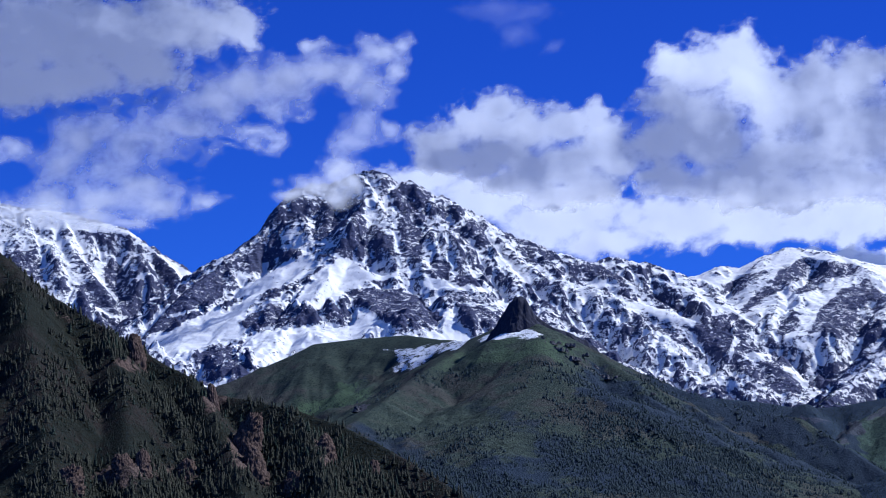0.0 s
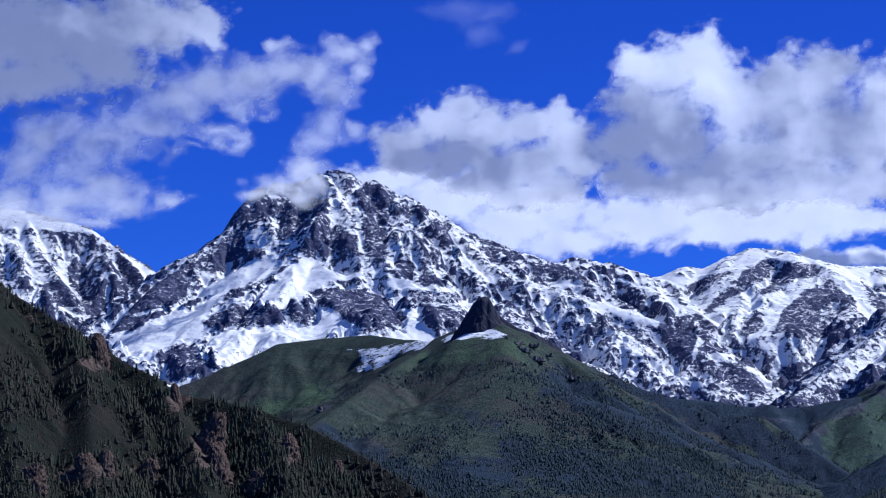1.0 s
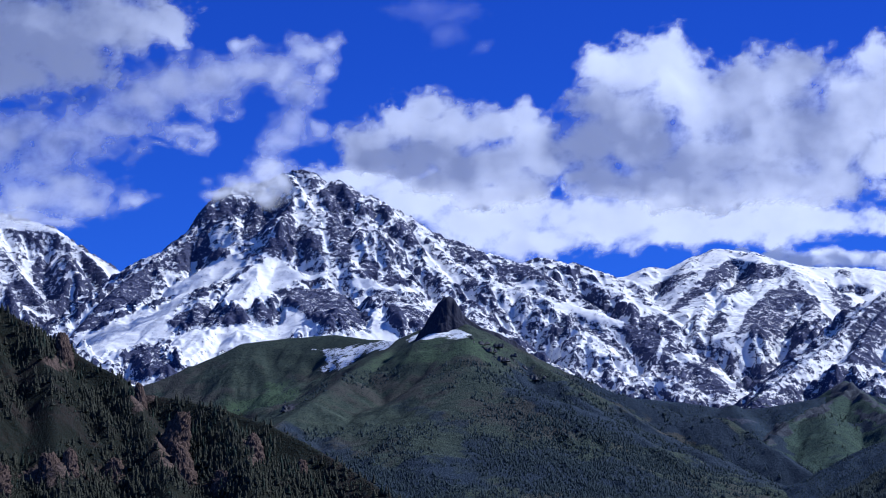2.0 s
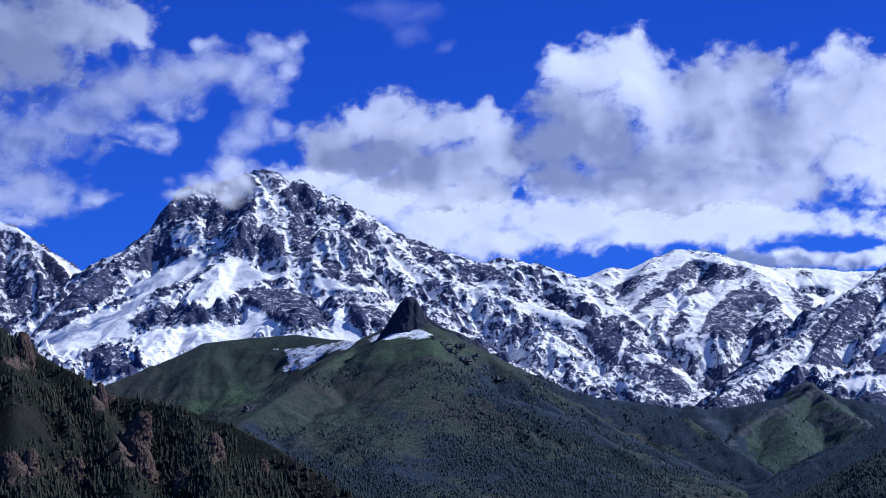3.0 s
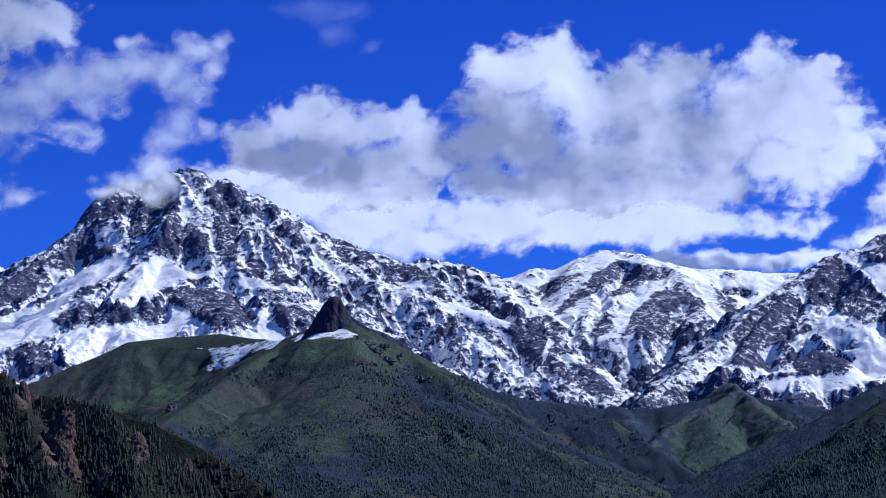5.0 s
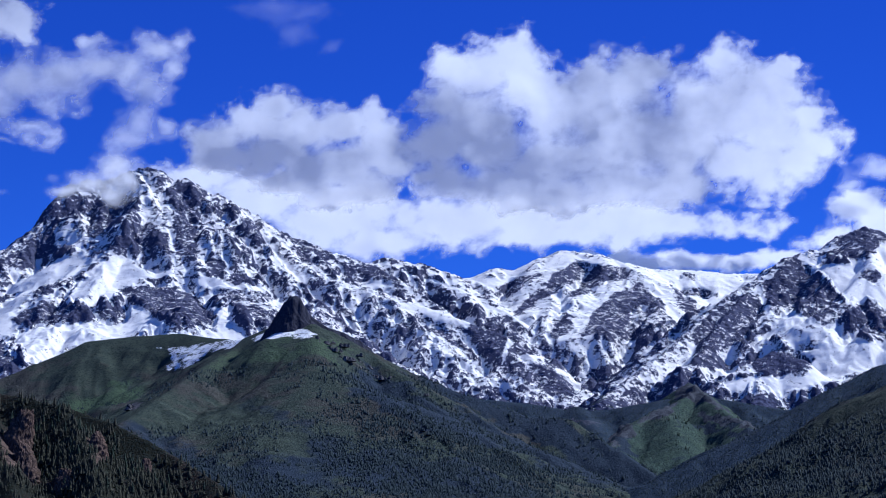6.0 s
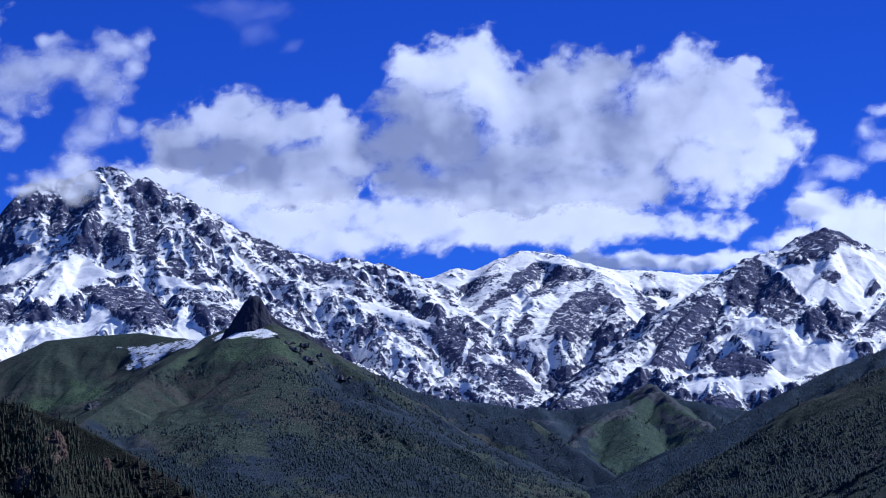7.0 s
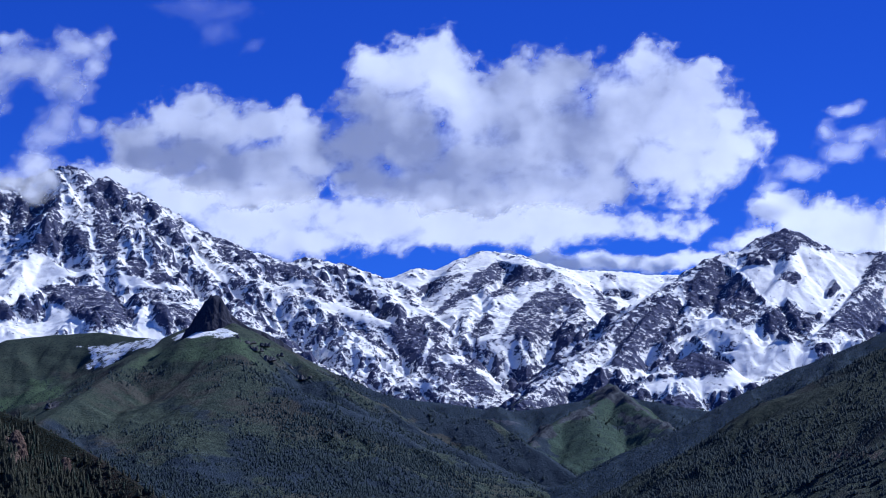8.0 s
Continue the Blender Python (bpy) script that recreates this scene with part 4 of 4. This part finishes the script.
def rock_outcrop(x, y, size, seed):
    """A cluster of leaning rock spires."""
    rng = np.random.RandomState(seed)
    root = new("rock_outcrop", None)
    root.location = (x, y, height_at(centre, x, y))
    for k in range(5 + rng.randint(4)):
        bm = bmesh.new()
        h, r = size * rng.uniform(0.3, 0.6), size * rng.uniform(0.2, 0.4)
        bmesh.ops.create_cone(bm, cap_ends=True, segments=9, radius1=r, radius2=r * rng.uniform(0.15, 0.5), depth=h)
        bmesh.ops.subdivide_edges(bm, edges=[e for e in bm.edges if abs(e.verts[0].co.z - e.verts[1].co.z) > 0.5 * h], cuts=3)
        ox, oy, lx, ly = rng.uniform(-size, size), rng.uniform(-0.4, 0.4) * size, rng.uniform(-0.25, 0.25), rng.uniform(-0.25, 0.25)
        for v in bm.verts:
            j = rng.uniform(0.75, 1.3)
            up = v.co.z + h / 2
            v.co = Vector((v.co.x * j + ox + lx * up, v.co.y * j + oy + ly * up, up * rng.uniform(0.92, 1.08) - 0.3 * h))
        me = bpy.data.meshes.new("spire")
        bm.to_mesh(me)
        bm.free()
        me.materials.append(GREYROCK)
        new("spire", me).parent = root
    return tagged(root, "grey rock spires standing out of a grassy slope", "rock", "outcrops on the grassy hill")


for k, (x, y, size) in enumerate([(95, 2950, 6), (103, 2941, 8), (109, 2931, 9), (117, 2953, 7), (121, 2928, 9), (131, 2953, 6), (139, 2951, 8), (146, 2948, 9), (152, 2934, 8), (159, 2924, 7), (-74, 2850, 10), (190, 2868, 5)]):
    rock_outcrop(x, y, size, 300 + k)


# ---- brown crags breaking out of the wooded hill ----
def brown_crag(x, y, z, wide, tall, seed):
    """A rugged knob of rock half sunk in the slope: steep, fluted and broken into blocks."""
    n, m = 78, 56
    a, b = np.meshgrid(np.linspace(0, 2 * math.pi, n), np.linspace(-0.5 * math.pi, 0.5 * math.pi, m))
    cx, cy, cz = np.cos(a) * np.cos(b), np.sin(a) * np.cos(b), np.sin(b)
    s = wide * 6.2832 * (a / 6.2832)
    h = tall * b
    wrap = np.abs(a - math.pi) / math.pi  # both seams meet at the back
    flute = ridged(4.5 * cx * wide / 8 + 7, 4.5 * cy * wide / 8 + 0.12 * h / 4, 5, seed)
    rubble = (blocks(s * 0.7, h, wide * 0.42, seed, 0.5, 0.4) + blocks(s * 0.7, h, wide * 0.2, seed + 1, 0.5, 0.4)) * (1 - smooth(0.85, 1.0, wrap))
    r = 0.66 + 0.55 * flute + 0.9 * rubble / wide
    wall = np.cos(b) ** 0.45 * (1 - 0.28 * cz)  # steep sides, narrowing upwards
    px, py = np.cos(a) * wall, np.sin(a) * wall
    jag = 0.3 * (ridged(px * wide / 7 + seed, py * wide / 7, 4, seed + 5) - 0.4) * smooth(0.1, 0.9, cz)
    X, Y, Z = wide * r * px, 0.6 * wide * r * py, tall * ((0.8 + 0.25 * r) * cz + jag)
    X[:, -1], Y[:, -1], Z[:, -1] = X[:, 0], Y[:, 0], Z[:, 0]
    me = grid_mesh("brown_crag", X, Y + 0.6 * Z, Z, None, None, True)
    me.materials.append(BROWNROCK)
    ob = new("brown_crag", me)
    ob.location, ob.rotation_euler = (x, y, z), (0, 0, radians(-90 + (seed * 37) % 40 - 20 + 90))
    return tagged(ob, "rugged reddish-brown crag among conifers on a steep hill", "rock", "crags on the wooded hill")


for k, (x, y, z, wide, tall) in enumerate([
    (-137, 2172, 262, 11, 24), (-128, 2135, 244, 8, 16), (-228, 2320, 346, 7, 19), (-166, 2254, 304, 4.5, 14), (-211, 2070, 230, 9, 15), (-199, 2078, 238, 6, 12),
    (-81, 2160, 257, 7, 13), (-174, 2130, 236, 8, 13), (-100, 2118, 228, 8, 12), (-48, 2158, 244, 5, 8), (-241, 2023, 220, 10, 13), (-234, 2300, 330, 6, 11),
]):
    brown_crag(x, y, z, wide, tall, 400 + k)


# ---- conifers ----
def conifer_arrays(tiers, sides, rng, wide=0.26):
    """Points and triangles of a ragged crown, 1 m tall, standing on its foot."""
    vs, fs = [], []
    for t in range(tiers):
        lo, hi = 0.06 + 0.80 * t / tiers, 0.06 + 0.80 * t / tiers + 0.94 / tiers * (1.75 - 0.45 * t / tiers)
        r = wide * (1 - 0.80 * t / tiers) * rng.uniform(0.85, 1.15)
        turn, ox, oy = rng.uniform(0, 6.28), rng.uniform(-0.03, 0.03), rng.uniform(-0.03, 0.03)
        k = len(vs)
        vs.append((ox, oy, min(hi, 1.0)))
        for s in range(sides):
            a = turn + 6.2832 * s / sides
            q = r * (1.0 if s % 2 else 0.62) * rng.uniform(0.8, 1.2)
            vs.append((ox + q * math.cos(a), oy + q * math.sin(a), lo - (0.05 if s % 2 else 0) + rng.uniform(-0.02, 0.02)))
        fs += [(k, k + 1 + s, k + 1 + (s + 1) % sides) for s in range(sides)]
    return np.array(vs), np.array(fs)


def tri_mesh(name, pts, tris, material):
    me = bpy.data.meshes.new(name)
    me.vertices.add(len(pts))
    me.vertices.foreach_set("co", pts.astype(np.float32).ravel())
    me.loops.add(len(tris) * 3)
    me.loops.foreach_set("vertex_index", tris.astype(np.int32).ravel())
    me.polygons.add(len(tris))
    me.polygons.foreach_set("loop_start", (np.arange(len(tris)) * 3).astype(np.int32))
    me.update(calc_edges=True)
    me.materials.append(material)
    return me


def spots(ground, count, marks, base, patchy, seed, top=1e4):
    """Places for trees: more where the marks and a broad noise say so, few on bare rock."""
    X, Y, Z, steep, bare = ground
    rng = np.random.RandomState(seed)
    mx, mz = 9 * fbm(X / 40, Y / 40, 3, seed), 9 * fbm(X / 40 + 3, Y / 40, 3, seed + 1)
    up, down = patch(X, Z, marks, mx, mz)
    p = base + up - down + patchy * fbm(X / 45, Y / 45, 4, seed + 2) - 0.75 * (bare > 0.5) * bare
    p = np.clip(p, 0, 1) * (Z < top) * (Z > 0.095 * Y) * (np.gradient(Z, axis=0) > -0.1 * (X[0, 1] - X[0, 0]))
    p = p * np.gradient(Y[:, 0])[:, None]
    flat = p.ravel() / p.sum()
    pick = np.searchsorted(np.cumsum(flat), rng.uniform(0, 1, count))
    pick = np.clip(pick, 0, flat.size - 1)
    step = X[0, 1] - X[0, 0]
    return np.stack([X.ravel()[pick] + rng.uniform(-0.5, 0.5, count) * step, Y.ravel()[pick] + rng.uniform(-0.5, 0.5, count) * step, Z.ravel()[pick] - 0.3], -1), rng


def forest(label, places, rng, low, high, shrubs=0.0, tiers=3, coat=None, wide=1.0):
    kinds = [conifer_arrays(tiers, 6 if tiers > 2 else 5, rng, wide * w) for w in (0.26, 0.32, 0.40, 0.34, 0.46)]
    P, T, k = [], [], 0
    for x, y, z in places:
        v, f = kinds[rng.randint(5)]
        h = rng.uniform(low, high) * (0.6 if rng.uniform() < 0.3 else 1)
        w = h * rng.uniform(0.85, 1.2)
        if rng.uniform() < shrubs:
            h *= 0.5
        a = rng.uniform(0, 6.28)
        c, s = math.cos(a), math.sin(a)
        P.append(np.stack([x + w * (v[:, 0] * c - v[:, 1] * s), y + w * (v[:, 0] * s + v[:, 1] * c), z + h * v[:, 2]], -1))
        T.append(f + k)
        k += len(v)
    me = tri_mesh("conifers", np.concatenate(P), np.concatenate(T), coat or NEEDLES)
    return tagged(new("conifers", me), label, "forest", "", "stuff")


LEFT_MARKS = [
    (-81, 244, 61.3, 21.6, -20, 0.6), (-186, 296, 30.5, 15.3, -35, 0.7), (-163, 238, 35.8, 25.1, 0, 0.5), (-282, 289, 19, 45.6, 0, 0.4), (-231, 218, 41.9, 17.5, 0, 0.5), (-237, 353, 24.2, 8.9, -38, 0.5), (-229, 271, 33.5, 19.4, 30, -0.5), (-293, 373, 28.2, 16.1, -35, -0.3), (-29, 214, 27.8, 13.9, 0, 0.5)
]
pl, rg = spots(left, 11500, LEFT_MARKS, 0.22, 0.5, 101)
forest("dark conifers on the steep hill with brown cliffs", pl, rg, 2.6, 7.4, 0.15, 4, WOODFIR, 0.85)
pl, rg = spots(left, 8000, [], 0.5, 0.35, 106)
forest("low dark shrubs on the steep hill", pl, rg, 0.9, 2.2, 0.0, 2)
pl, rg = spots(right, 40000, [(442, 288, 41, 11.9, 24, -0.75), (456, 236, 10.5, 21.1, 0, -0.35), (354, 222, 55.2, 17.2, 32, 0.5), (400, 227, 41.6, 20.8, 20, 0.5), (423, 207, 27.1, 13.5, 0, 0.3), (371, 237, 31.6, 2.8, 34, -0.6)], 0.5, 0.25, 102)
forest("dense dark conifers on the near hill", pl, rg, 1.6, 3.4, 0.25, 2, FIR, 1.25)
pl, rg = spots(centre, 37000, [(218, 323, 74.3, 15.7, -28, 0.9), (15, 264, 74.6, 22.8, 0, 0.6), (194, 268, 116.6, 29.2, -25, 0.7), (149, 333, 48.4, 17.6, -36, 0.55), (-36, 281, 50.5, 25.3, 0, 0.4), (80, 247, 81.6, 16.3, 0, 0.5), (26, 377, 63.7, 27.3, 0, -0.5), (-84, 371, 72.5, 22.7, 0, -0.6), (259, 279, 58.9, 16.8, -35, 0.25)], 0.16, 0.45, 103, 430)
forest("small conifers and shrubs on the grassy hill", pl, rg, 1.6, 3.8, 0.35, 2, HAZE_NEEDLES, 1.25)
pl, rg = spots(knoll, 1100, [(434, 340, 30.6, 15.3, -30, 0.6), (421, 366, 31.1, 15.6, 0, -0.3), (479, 339, 45.9, 10.2, 35, 0.6)], 0.05, 0.4, 104, 430)
forest("scattered conifers on the green knoll", pl, rg, 2.5, 4.5, 0.2)
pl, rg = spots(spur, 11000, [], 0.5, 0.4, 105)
forest("haze-blue dark conifers on the spur behind the near hill", pl, rg, 1.3, 2.9, 0.0, 2, HAZE_NEEDLES)


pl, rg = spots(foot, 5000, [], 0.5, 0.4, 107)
forest("haze-blue dark scrub and small conifers under the range", pl, rg, 1.5, 3.2, 0.3, 2, HAZE_NEEDLES)


def conifer_tree(seed):
    rng = np.random.RandomState(seed)
    root = new("conifer", None)
    v, f = conifer_arrays(6, 8, rng, 0.25)
    crown = new("crown", tri_mesh("crown", v * 6.4, f, NEEDLES))
    crown.parent = root
    bm = bmesh.new()
    bmesh.ops.create_cone(bm, cap_ends=True, segments=6, radius1=0.16, radius2=0.07, depth=1.6)
    bmesh.ops.translate(bm, verts=bm.verts, vec=(0, 0, 0.7))
    me = bpy.data.meshes.new("trunk")
    bm.to_mesh(me)
    bm.free()
    me.materials.append(BARK)
    trunk = new("trunk", me)
    trunk.parent = root
    return tagged(root, "dark green conifer on a steep hillside", "tree", "conifers on the near hill")


def lone_trees():
    pl, rg = spots(left, 300, [(-237, 355, 48.4, 5.6, -34, 0.9), (-191, 322, 23.5, 5.5, -30, 1), (-126, 283, 45.2, 5.3, -16, 0.9), (-60, 254, 29.2, 5.1, -25, 0.7), (-81, 244, 57.7, 18, -20, 0.3)], 0.0, 0.1, 111)
    kinds = [conifer_tree(s) for s in (1, 2, 3, 4)]
    for k, (x, y, z) in enumerate(pl):
        s = rg.uniform(0.7, 1.4)
        m = pose(x, y, z, rg.uniform(-4, 4), rg.uniform(-4, 4), rg.uniform(0, 360))
        if k < 4:
            kinds[k].matrix_basis = m @ Matrix.Diagonal((s, s, s, 1))
        else:
            ob = copy_thing(kinds[k % 4], m)
            ob.scale = (s, s, s * rg.uniform(0.9, 1.15))


lone_trees()


# ---- clouds, far behind the range ----
def pieces(mask):
    """The connected parts of a mask, largest first."""
    left_over, found = mask.copy(), []
    ny, nx = mask.shape
    while left_over.any():
        j, i = np.argwhere(left_over)[0]
        part, front = np.zeros_like(mask), [(j, i)]
        left_over[j, i] = False
        while front:
            j, i = front.pop()
            part[j, i] = True
            for a, b in ((j + 1, i), (j - 1, i), (j, i + 1), (j, i - 1)):
                if 0 <= a < ny and 0 <= b < nx and left_over[a, b]:
                    left_over[a, b] = False
                    front.append((a, b))
        found.append(part)
    return sorted(found, key=lambda p: -p.sum())


def billows(X, Z, wave, seed):
    """Round heads of vapour packed side by side, 0 to 1."""
    U, V = X / wave, Z / wave
    ui, vi = np.floor(U).astype(int), np.floor(V).astype(int)
    near = np.full(X.shape, 9.0)
    for i in (-1, 0, 1):
        for j in (-1, 0, 1):
            h = PERM[(PERM[(ui + i + 37 * seed) & 1023] + vi + j) & 1023]
            near = np.minimum(near, (U - ui - i - (h & 31) / 31.0) ** 2 + (V - vi - j - ((h >> 5) & 31) / 31.0) ** 2)
    return np.sqrt(np.clip(1 - near, 0, 1))


def cloud(label, far, puffs, bulge, seed, vapour, holes=(), name="cloud"):
    """A cloud bank of swelling heads: puffs are x, z, half width, half height, painted shade (0 to 1.5); holes are torn
    through it.
    """
    step = 3.0
    x0, x1 = min(p[0] - p[2] * 2.0 for p in puffs), max(p[0] + p[2] * 2.0 for p in puffs)
    z0, z1 = min(p[1] - p[3] * 2.0 for p in puffs), max(p[1] + p[3] * 2.0 for p in puffs)
    X, Z = sheet(x0, x1, z0, z1, step)
    wx, wz = 11 * fbm(X / 60, Z / 50, 5, seed), 9 * fbm(X / 60 + 9, Z / 50, 5, seed + 9)
    dens, shaded, out = np.full(X.shape, -1.0), np.zeros(X.shape), np.zeros(X.shape)
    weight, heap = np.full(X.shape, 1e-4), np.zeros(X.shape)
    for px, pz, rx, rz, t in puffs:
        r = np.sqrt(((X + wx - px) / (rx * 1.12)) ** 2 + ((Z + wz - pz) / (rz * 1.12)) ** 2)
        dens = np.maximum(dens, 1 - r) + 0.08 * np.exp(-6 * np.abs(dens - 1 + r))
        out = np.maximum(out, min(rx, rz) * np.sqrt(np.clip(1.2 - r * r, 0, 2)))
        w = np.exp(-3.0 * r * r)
        shaded, weight, heap = shaded + t * w, weight + w, heap + np.exp(-1.8 * r * r)
    dens = np.maximum(dens, 1.35 * smooth(0.3, 0.95, heap) - 1)  # heads that meet close up
    for px, pz, rx, rz in holes:
        r = np.sqrt(((X + 1.6 * wx - px) / rx) ** 2 + ((Z + 1.6 * wz - pz) / rz) ** 2)
        dens = np.minimum(dens, 0.3 * (r - 0.9) + 0.06 * fbm(X / 12, Z / 12, 3, seed + 71))
    heads = 0.55 * billows(X + wx, Z + wz, 46, seed) + 0.3 * billows(X - wx, Z + wz, 22, seed + 1) + 0.15 * billows(X, Z, 11, seed + 2)
    dens = dens + (0.36 * (heads - 0.72) + 0.26 * fbm(X / 34, Z / 26, 6, seed + 30, 0.58)) * (1 - 0.65 * smooth(0.1, 0.5, dens))
    # paints the shade of grey bases and of creases between heads
    shaded = (0.12 + 1.3 * blur(shaded / weight, 6)) * (0.7 + 0.9 * (1.1 - heads)) * (1 + 0.25 * fbm(X / 70, Z / 45, 4, seed + 50))
    out = bulge * (0.5 * blur(out, 6) + 26 * blur(heads, 2))
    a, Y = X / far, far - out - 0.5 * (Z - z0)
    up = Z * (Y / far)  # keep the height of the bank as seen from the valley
    for k, part in enumerate(pieces(dens > -0.35)):
        if k and part.sum() < 350:
            break
        me = grid_mesh(name, Y * np.sin(a), Y * np.cos(a), up, {"dens": dens, "shaded": shaded}, part)
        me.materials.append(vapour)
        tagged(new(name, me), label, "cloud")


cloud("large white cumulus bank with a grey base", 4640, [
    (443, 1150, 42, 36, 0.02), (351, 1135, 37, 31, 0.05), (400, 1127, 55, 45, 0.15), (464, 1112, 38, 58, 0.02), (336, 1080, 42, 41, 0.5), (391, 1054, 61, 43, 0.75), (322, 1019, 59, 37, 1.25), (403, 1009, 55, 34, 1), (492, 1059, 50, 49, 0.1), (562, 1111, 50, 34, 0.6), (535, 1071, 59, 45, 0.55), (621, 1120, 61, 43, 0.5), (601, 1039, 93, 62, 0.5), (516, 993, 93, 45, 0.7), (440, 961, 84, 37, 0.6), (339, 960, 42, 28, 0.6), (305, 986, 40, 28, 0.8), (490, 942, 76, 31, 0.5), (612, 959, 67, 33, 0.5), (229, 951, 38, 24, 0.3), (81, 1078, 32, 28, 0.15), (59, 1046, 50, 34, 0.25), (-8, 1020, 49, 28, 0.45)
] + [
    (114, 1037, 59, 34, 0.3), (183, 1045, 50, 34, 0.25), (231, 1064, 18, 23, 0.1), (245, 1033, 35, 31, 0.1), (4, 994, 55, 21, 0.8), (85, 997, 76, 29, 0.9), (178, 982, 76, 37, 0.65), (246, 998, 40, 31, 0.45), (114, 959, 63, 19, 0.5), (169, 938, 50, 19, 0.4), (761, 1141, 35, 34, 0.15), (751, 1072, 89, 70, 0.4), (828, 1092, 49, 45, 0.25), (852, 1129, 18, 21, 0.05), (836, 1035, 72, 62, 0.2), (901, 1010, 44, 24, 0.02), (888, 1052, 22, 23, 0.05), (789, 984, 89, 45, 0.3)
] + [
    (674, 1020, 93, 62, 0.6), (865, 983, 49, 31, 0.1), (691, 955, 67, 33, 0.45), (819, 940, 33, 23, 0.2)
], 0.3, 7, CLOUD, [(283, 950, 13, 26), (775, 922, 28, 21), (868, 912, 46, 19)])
cloud("low bank of bright white cloud behind the range", 4700, [
    (-21, 980, 68, 21, 0.02), (68, 947, 94, 35, 0.02), (162, 909, 98, 38, 0.02), (240, 935, 85, 38, 0.05), (248, 880, 90, 25, 0.05), (351, 911, 103, 37, 0.08), (453, 916, 111, 37, 0.12), (555, 916, 103, 37, 0.12), (487, 889, 103, 18, 0.05), (622, 908, 94, 37, 0.12), (682, 909, 98, 21, 0.12), (759, 905, 73, 18, 0.12), (823, 902, 42, 16, 0.12), (622, 916, 85, 37, 0.12)
], 0.2, 77, CLOUD, [(287, 960, 11, 24), (785, 934, 29, 21), (879, 924, 47, 20)])
cloud("broken white cloud drifting past the peak", 4640, [
    (-102, 1163, 37, 26, 0.2), (-66, 1170, 22, 16, 0.1), (-70, 1135, 22, 23, 0.1), (-128, 1126, 40, 33, 0.3), (-179, 1133, 49, 29, 0.3), (-198, 1169, 18, 13, 0.1), (-239, 1116, 57, 36, 0.4), (-298, 1107, 57, 38, 0.4), (-349, 1080, 66, 43, 0.5), (-247, 1071, 39, 18, 0.25), (-399, 1044, 74, 48, 0.5), (-466, 1009, 74, 48, 0.5), (-542, 1023, 55, 39, 0.5), (-566, 979, 47, 39, 0.4), (-457, 956, 66, 39, 0.3), (-515, 929, 66, 34, 0.2), (-429, 920, 44, 29, 0.15), (-582, 919, 47, 29, 0.2)
] + [
    (-355, 928, 30, 14, 0.1), (-280, 1035, 39, 16, 0.15), (-314, 1014, 30, 8, 0.1), (-255, 1020, 28, 19, 0.1), (-642, 1001, 30, 18, 0.2)
], 0.2, 17, HAZE, [(-392, 1122, 11, 11), (-178, 1069, 40, 11), (-322, 1019, 33, 6), (-347, 984, 50, 11)])
cloud("soft column of mist rising from the summit", 4560, [
    (-109, 1072, 30, 29, 0.2), (-117, 1033, 30, 29, 0.2), (-137, 1003, 28, 24, 0.15), (-150, 973, 28, 22, 0.1), (-135, 952, 28, 17, 0.1), (-79, 1017, 18, 14, 0.1)
], 0.15, 87, MIST, [])
cloud("thick grey cloud at the head of the valley", 4600, [
    (-599, 1168, 130, 72, 0.75), (-482, 1171, 121, 54, 0.75), (-373, 1191, 84, 45, 0.5), (-301, 1188, 30, 37, 0.1), (-564, 1100, 113, 36, 1.4), (-443, 1122, 63, 29, 1), (-647, 1088, 96, 37, 1.4), (-765, 1144, 134, 82, 0.9)
], 0.2, 27, CLOUD, [])
cloud("low white cloud behind the distant peak", 4640, [
    (664, 836, 96, 14, 0.05), (765, 832, 88, 14, 0.05), (588, 844, 50, 11, 0.05), (961, 913, 47, 24, 0.05), (1001, 895, 67, 34, 0.05), (1067, 883, 62, 34, 0.1), (913, 866, 48, 20, 0.05), (1025, 857, 100, 27, 0.1), (849, 838, 67, 12, 0.05), (1158, 880, 75, 39, 0.1)
], 0.2, 37, CLOUD, [])
cloud("torn white wisps of cloud", 4650, [
    (980, 974, 49, 16, 0.1), (944, 951, 27, 12, 0.1), (1032, 1033, 18, 16, 0.05), (1058, 1005, 35, 18, 0.1), (1086, 1023, 32, 15, 0.1), (1058, 1067, 25, 11, 0.05), (1165, 1012, 59, 33, 0.2)
], 0.15, 47, MIST, [])
cloud("thin veil of high cloud", 4680, [
    (83, 1238, 59, 21, 0), (113, 1200, 22, 28, 0), (169, 1184, 15, 11, 0), (412, 1247, 18, 6, 0), (121, 1229, 51, 15, 0)
], 0.1, 57, VEIL, [])
cloud("thin mist clinging to the rocky summit", 3880, [
    (-158, 799, 36, 19, 0.1), (-130, 816, 24, 18, 0.1), (-187, 782, 26, 11, 0.1), (-137, 785, 24, 12, 0.1), (-112, 801, 14, 11, 0.05)
], 0.1, 67, HAZE, [], "mist")
cloud("thin mist over the white mountain top", 4000, [
    (-461, 772, 62, 12, 0.1), (-526, 785, 40, 15, 0.1), (-406, 766, 30, 7, 0.05), (-561, 776, 36, 21, 0.1)
], 0.1, 97, MIST, [], "mist")
